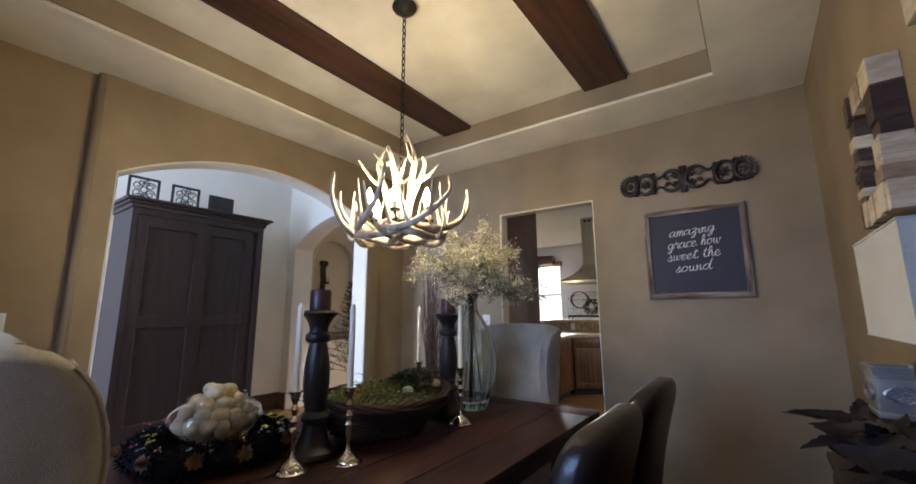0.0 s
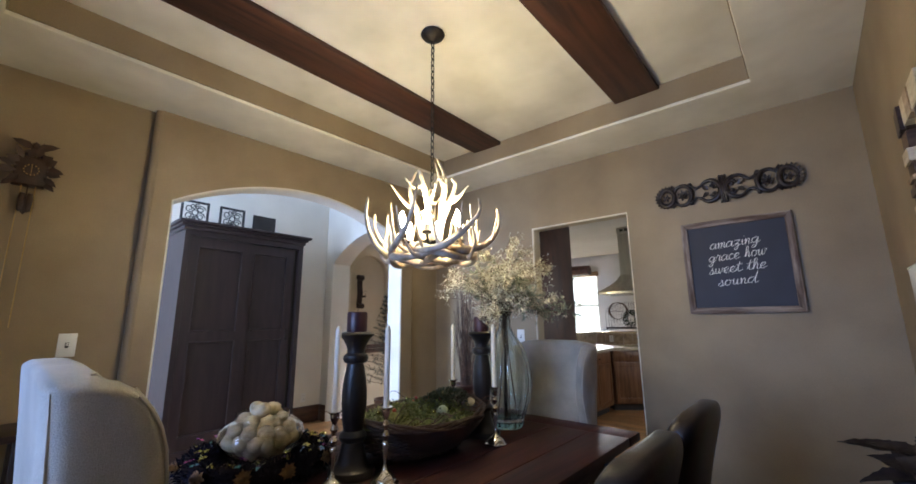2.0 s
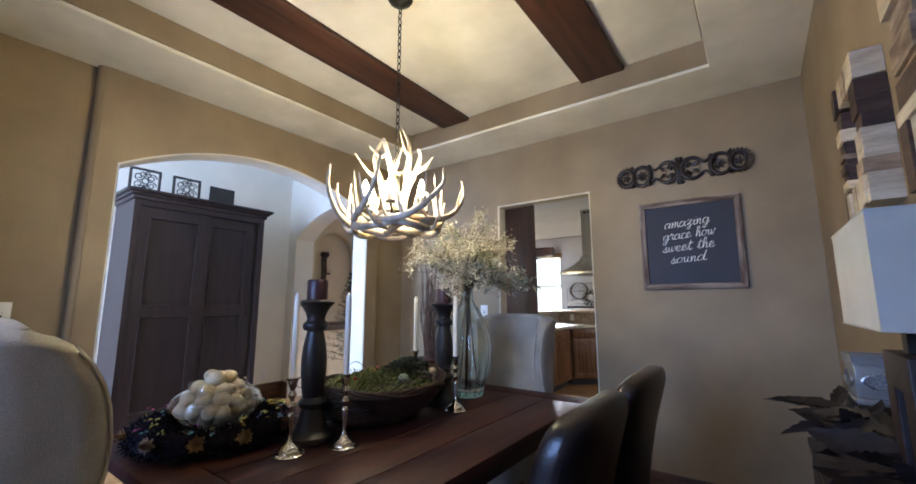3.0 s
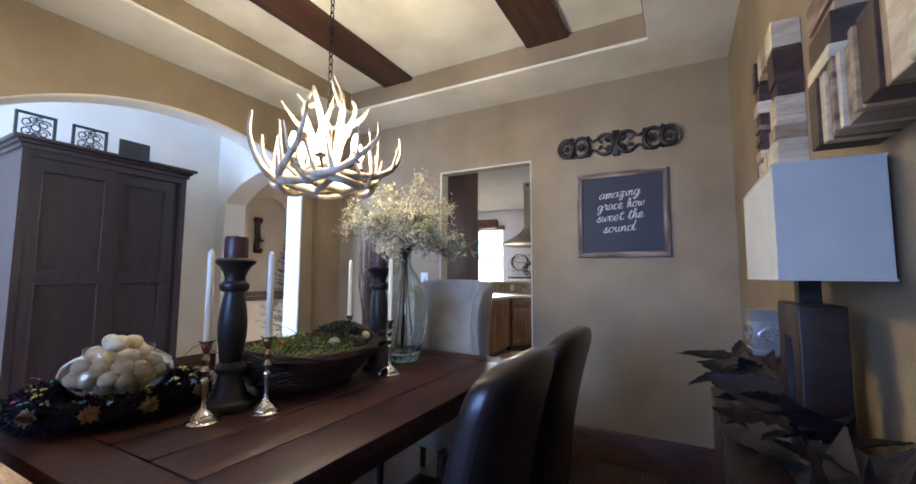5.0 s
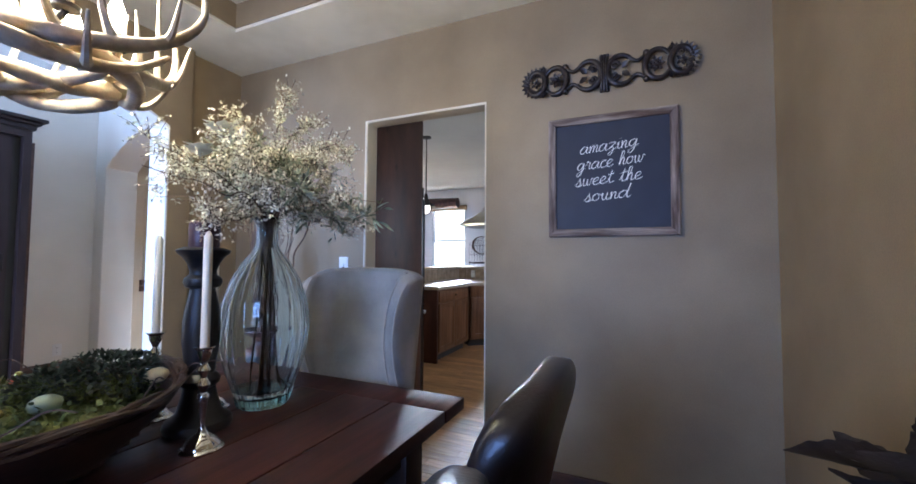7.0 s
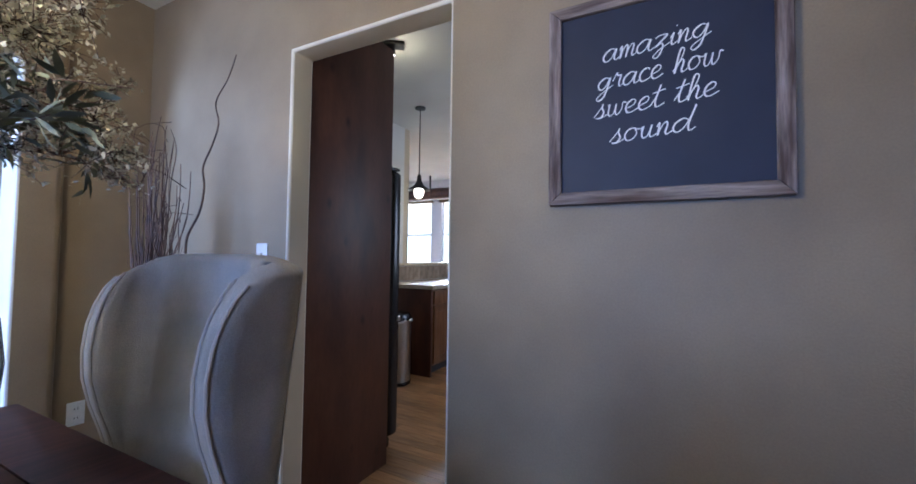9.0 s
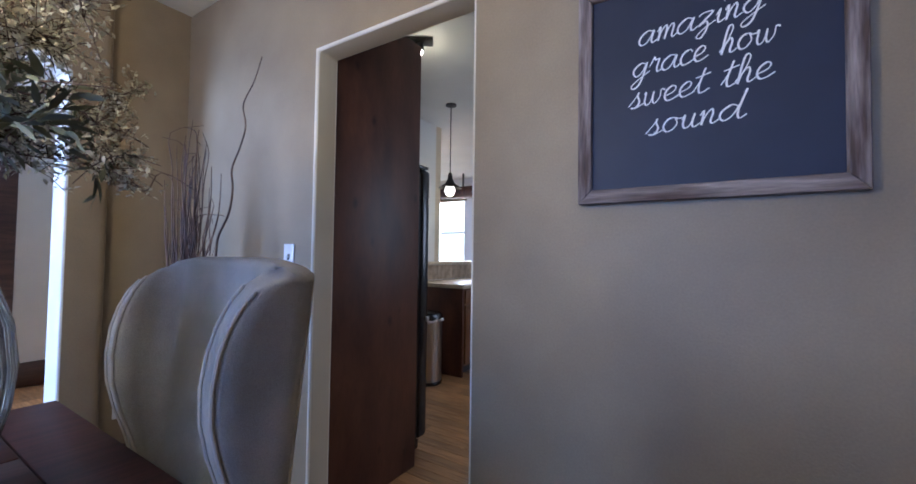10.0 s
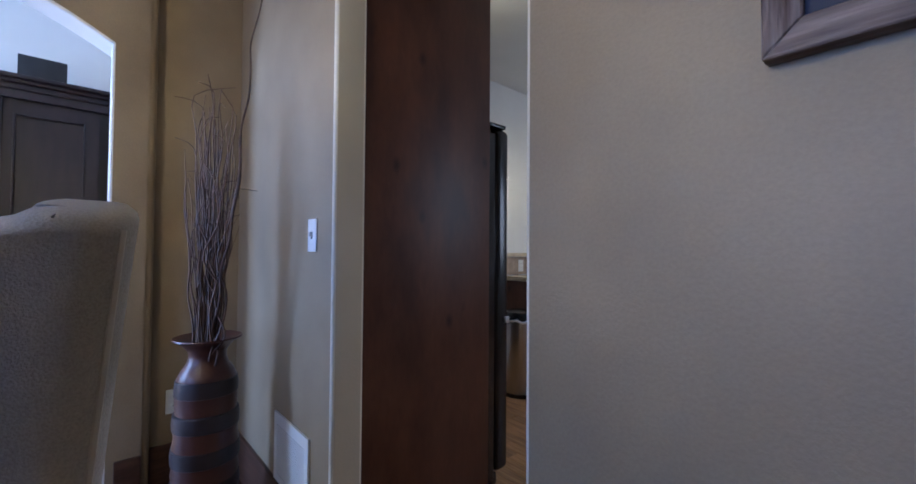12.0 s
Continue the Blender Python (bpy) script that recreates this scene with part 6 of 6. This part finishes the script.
def base_cabinet(m, w, doors, label):
    """Front faces local -y at y = 0; width w along x."""
    c = tagged(new("base_cabinet"), label, "cabinet", "kitchen base cabinets")
    c.matrix_world = m
    part("carcass", box(0, w, 0.02, 0.60, 0.10, 0.875), M_CABWOOD, c)
    part("toe_kick", box(0, w, 0.07, 0.58, 0, 0.099), M_SLOT, c)
    part("face_frame", slab([0, 0.03, w - 0.03, w], [0.10, 0.13, 0.70, 0.73, 0.855, 0.875], lambda u, v: u < 0.03 or u > w - 0.03 or v < 0.13 or 0.70 < v < 0.73 or v > 0.855, lambda u, v, q: (u, q, v), 0.019), M_CABWOOD, c)
    dw = (w - 0.03) / doors
    for i in range(doors):
        x0, x1 = 0.015 + i * dw + 0.004, 0.015 + (i + 1) * dw - 0.004
        d = part("door", slab([x0, x0 + 0.055, x1 - 0.055, x1], [0.125, 0.185, 0.64, 0.705], lambda u, v: not (x0 + 0.055 < u < x1 - 0.055 and 0.185 < v < 0.64), lambda u, v, q: (u, -0.020 + q, v), 0.019, 0.003, lambda co: True), M_CABWOOD, c)
        bm = box(x0 + 0.056, x1 - 0.056, -0.012, -0.001, 0.186, 0.639)
        top = [f for f in bm.faces if f.normal.y < -0.5]
        g = bmesh.ops.inset_region(bm, faces=top, thickness=0.035, depth=0.006)
        part("raised_panel", bm, M_CABWOOD, d)
    dr = part("drawer_front", box(0.02, w - 0.02, -0.020, -0.001, 0.725, 0.862, 0.006), M_CABWOOD, c)
    part("knob", lathe([(0, 0), (0.006, 0), (0.012, 0.012), (0.008, 0.02), (0, 0.022)], 12), M_IRON, dr, at=pose(w / 2, -0.020, 0.79, 90, 0, 0))
    return c


base_cabinet(pose(-2.33, 5.38, 0, 0, 0, 90), 0.95, 2, "alder kitchen base cabinet with two raised-panel doors and a drawer")
base_cabinet(pose(-2.33, 6.42, 0, 0, 0, 40), 0.55, 1, "alder corner cabinet with one raised-panel door")
base_cabinet(pose(-1.88, 6.82, 0, 0, 0, 0), 0.60, 1, "alder kitchen base cabinet with one raised-panel door")
base_cabinet(pose(-1.28, 6.82, 0, 0, 0, 0), 0.90, 2, "alder kitchen base cabinet with two raised-panel doors and a drawer")
end = tagged(part("peninsula_end_panel", box(-2.97, -2.32, 5.345, 5.378, 0, 0.88, 0.003), M_PANEL), "dark alder end panel of the kitchen peninsula", kind="structure")
ct = bmesh.new()
o = [(-2.98, 5.32), (-2.29, 5.32), (-2.29, 6.40), (-1.87, 6.78), (-0.35, 6.78), (-0.35, 7.44), (-2.98, 7.44)]
a = [ct.verts.new((x, y, 0.918)) for x, y in o]
b = [ct.verts.new((x, y, 0.880)) for x, y in o]
ct.faces.new(a), ct.faces.new(b[::-1])
for i in range(len(o)):
    ct.faces.new((a[i], a[(i + 1) % 7], b[(i + 1) % 7], b[i]))
bmesh.ops.bevel(ct, geom=ct.edges[:], offset=0.006, segments=2, affect="EDGES")
bmesh.ops.triangulate(ct, faces=[f for f in ct.faces if len(f.verts) > 4])
wt = part("worktop", ct, M_COUNTER)
tagged(wt, "beige stone kitchen worktop with eased edges", "worktop")
half1 = setting("half_wall", box(-3.10, -2.985, 5.35, 7.56, 0, 1.10), M_GREY, "half wall behind the kitchen peninsula")
half2 = setting("half_wall_north", box(-2.985, -0.35, 7.445, 7.56, 0, 1.10), M_GREY, "half wall behind the cooktop counter")
for i in range(13):
    part("tile", box(-2.984, -2.974, 5.36 + i * 0.16, 5.515 + i * 0.16, 0.922, 1.095, 0.002, 1), M_TILE, half1)
for i in range(16):
    part("tile", box(-2.97 + i * 0.16, -2.815 + i * 0.16, 7.434, 7.444, 0.922, 1.095, 0.002, 1), M_TILE, half2)
tagged(part("bar_ledge", box(-3.22, -2.93, 5.30, 7.68, 1.101, 1.135, 0.006), M_COUNTER), "beige stone bar ledge on the half wall", "ledge")
tagged(part("bar_ledge", box(-2.929, -0.35, 7.39, 7.68, 1.101, 1.135, 0.006), M_COUNTER), "beige stone bar ledge on the half wall", "ledge")
plate("wall_outlet", pose(-2.9735, 5.60, 1.01, 0, 0, 90), "white outlet in the tile backsplash", True)
plate("wall_outlet", pose(-2.70, 7.4335, 1.01, 0, 0, 0), "white outlet in the tile backsplash", True)

hood = thing("range_hood", -1.92, 6.45, 1.72, label="stainless steel pyramid range hood with a square duct", category="range hood")
bm = bmesh.new()
rows = [(0.46, 0.32, 0.0), (0.46, 0.32, 0.035), (0.40, 0.27, 0.07), (0.29, 0.19, 0.14), (0.20, 0.14, 0.22), (0.145, 0.13, 0.30)]
rings = [[bm.verts.new((sx * w, sy * d, z)) for sx, sy in ((-1, -1), (1, -1), (1, 1), (-1, 1))] for w, d, z in rows]
for a, b in zip(rings, rings[1:]):
    for i in range(4):
        bm.faces.new((a[i], a[(i + 1) % 4], b[(i + 1) % 4], b[i]))
bm.faces.new(rings[0])
part("canopy", bm, M_STEEL, hood, smooth=25)
part("duct", box(-0.145, 0.145, -0.13, 0.13, 0.301, KZ - 1.72 - 0.001), M_STEEL, hood)
part("duct_collar", box(-0.152, 0.152, -0.137, 0.137, KZ - 1.72 - 0.10, KZ - 1.72 - 0.002, 0.003), M_STEEL, hood)
for i in range(3):
    part("slot", box(-0.10 + i * 0.07, -0.05 + i * 0.07, -0.1395, -0.1375, KZ - 1.72 - 0.07, KZ - 1.72 - 0.03), M_SLOT, hood)

cage = thing("birdcage", -2.40, 7.50, 1.136, label="rustic wire birdcage hung with twigs and a dark wreath", category="birdcage")
part("tray", box(-0.36, 0.36, -0.12, 0.12, 0.05, 0.08, 0.004), M_ESPRESSO, cage)
for sx in (-0.33, 0.33):
    for sy in (-0.1, 0.1):
        part("foot", tube(smooth_path([(sx, sy, 0.05), (sx * 1.08, sy, 0.03), (sx * 1.05, sy, 0.006)], 4), 0.005, 5), M_IRON, cage)
for i in range(15):
    x = -0.35 + i * 0.05
    top = 0.36 + 0.16 * math.sqrt(max(0, 1 - (x / 0.36) ** 2))
    for sy in (-0.11, 0.11):
        part("wire", tube(smooth_path([(x, sy, 0.08), (x, sy, 0.36), (x * 0.9, sy * 0.6, (0.36 + top) / 2 + 0.03), (x * 0.75, 0, top)], 4), 0.0025, 4), M_IRON, cage)
for z in (0.2, 0.36):
    part("wire_ring", tube([(-0.35, -0.11, z), (0.35, -0.11, z), (0.35, 0.11, z), (-0.35, 0.11, z)], 0.003, 4, closed=True), M_IRON, cage)
bm = bmesh.new()
cr_ = random.Random(6)
for _ in range(40):
    a = cr_.uniform(0, 6.28)
    tube(smooth_path([(-0.12 + 0.18 * math.cos(a + k * 0.9) * (1 - k * 0.05), -0.13 + cr_.gauss(0, 0.015), 0.36 + 0.15 * math.sin(a + k * 0.9)) for k in range(5)], 3), 0.0022, 4, bm)
tagged(part("twig_tangle", bm, M_TWIG, cage, "tangled bare twigs"), kind="stuff")
bm = bmesh.new()
for _ in range(500):
    a, b = cr_.uniform(0, 6.28), cr_.uniform(0, 6.28)
    q = Vector(((0.105 + 0.035 * math.cos(b)) * math.cos(a) + 0.1, -0.15 + 0.03 * math.sin(b), 0.23 + (0.105 + 0.035 * math.cos(b)) * math.sin(a)))
    leaf(bm, q, (cr_.gauss(0, 1), cr_.gauss(0, 1), cr_.gauss(0, 1)), 0.04, 0.014)
tagged(part("wreath", bm, M_DARKGREEN, cage, "round dark green wreath"), kind="stuff")

pend = thing("pendant_light", -2.46, 5.30, KZ, label="black cone pendant light with a caged white bulb", category="pendant light")
part("canopy", lathe([(0, 0), (0.055, -0.001), (0.055, -0.016), (0.012, -0.024), (0, -0.025)], 20), M_IRON, pend)
part("rod", tube([(0, 0, -0.02), (0, 0, -0.74)], 0.006, 8), M_IRON, pend)
part("shade", lathe([(0.014, -0.70), (0.024, -0.73), (0.024, -0.76), (0.05, -0.81), (0.115, -0.855), (0.118, -0.860), (0.11, -0.858), (0.045, -0.812), (0.02, -0.765), (0.012, -0.72)], 28), M_IRON, pend)
part("globe", lathe([(0.03, -0.83), (0.048, -0.86), (0.050, -0.90), (0.035, -0.93), (0, -0.942)], 20), glow("pendant_globe", (1.0, 0.86, 0.66), 6), pend, "lit white globe")
for i in range(6):
    a = i * math.pi / 3
    part("cage_wire", tube(smooth_path([(0.058 * math.cos(a), 0.058 * math.sin(a), -0.845), (0.060 * math.cos(a), 0.060 * math.sin(a), -0.90), (0.03 * math.cos(a), 0.03 * math.sin(a), -0.945), (0, 0, -0.952)], 4), 0.0025, 5), M_IRON, pend)
lamp("pendant_bulb", "POINT", Matrix.Translation((-2.46, 5.30, KZ - 1.0)), 6, WARM, 0.04)

spot = thing("ceiling_spot", -1.97, 4.14, KZ, 35, "small black ceiling spotlight, switched on", "spotlight")
part("plate", box(-0.10, 0.10, -0.05, 0.05, -0.022, -0.001, 0.004), M_IRON, spot)
part("head", lathe([(0.0, -0.022), (0.034, -0.03), (0.040, -0.085), (0.034, -0.085), (0.03, -0.04), (0, -0.038)], 20), M_IRON, spot)
part("bulb", lathe([(0.0, -0.045), (0.030, -0.055), (0.033, -0.088), (0.022, -0.108), (0, -0.114)], 18), glow("spot_bulb", (1.0, 0.84, 0.60), 25), spot, "lit reflector bulb")
lamp("spot_light", "POINT", Matrix.Translation((-1.97, 4.14, KZ - 0.16)), 2.5, WARM, 0.04)
log_ = tagged(part("log_beam", lathe([(0, 0), (0.12, 0.0), (0.125, 0.4), (0.11, 1.0), (0.118, 1.6), (0.10, 2.2), (0.0, 2.2)], 18), M_BEAM), "rough dark log beam under the breakfast room ceiling", "beam")
log_.matrix_world = pose(-5.6, 8.35, KZ - 0.36, 0, 90, 0)
for x in (-4.9, -4.2):
    part("hanger", box(-0.012, 0.012, -0.012, 0.012, 0.1, 0.36), M_IRON, log_, at=pose(0, 0, 0, 0, -90, 0) @ pose(x + 5.6, 0, 0))

# ---- floors ----


def planks(owner, x0, x1, y0, y1, width, length, along, mat, z=0.0, thick=0.02):
    """Floor boards that share a few meshes, with thin gaps and broken joints."""
    rng = random.Random(7)
    meshes = {}
    span, run = ((y1 - y0), (x1 - x0)) if along == "x" else ((x1 - x0), (y1 - y0))
    rows = int(round(span / width))
    for r in range(rows):
        s = -rng.random() * length
        while s < run:
            a, b = max(s, 0), min(s + length, run)
            s += length
            if b - a < 0.02:
                continue
            key = round(b - a, 2)
            if key not in meshes:
                bm = box(0, key - 0.0015, 0, width - 0.0015, -thick, 0, 0.0012, 1) if along == "x" else box(0, width - 0.0015, 0, key - 0.0015, -thick, 0, 0.0012, 1)
                me = bpy.data.meshes.new("plank")
                bm.to_mesh(me)
                bm.free()
                me.materials.append(mat)
                meshes[key] = me
            ob = new("plank", meshes[key])
            ob.parent = owner
            ob.location = (x0 + a, y0 + r * width, z) if along == "x" else (x0 + r * width, y0 + a, z)


floor = setting("floor", box(-7, 1, -3, 9.2, -0.10, -0.021), M_BASE, "honey oak and dark walnut plank floor")
planks(floor, -3.0, -0.5, YS, 6.5, 0.083, 1.25, "x", M_FLOOR)
planks(floor, -3.0, 0.6, 6.5, 8.8, 0.25, 1.8, "x", M_FLOOR)
planks(floor, XL - 0.2, XR, YF, YS, 0.125, 1.6, "y", M_DARKFLOOR)
planks(floor, -5.6, XL - 0.2, 0.4, 5.8, 0.125, 1.8, "y", M_FLOOR)
planks(floor, -5.6, XL - 0.2, -2.3, 0.4, 0.3, 1.8, "y", M_FLOOR)
planks(floor, -0.5, 0.6, YS, 6.5, 0.25, 1.8, "x", M_FLOOR)
planks(floor, -6.5, -3.0, 5.8, 8.8, 0.3, 1.8, "x", M_FLOOR)
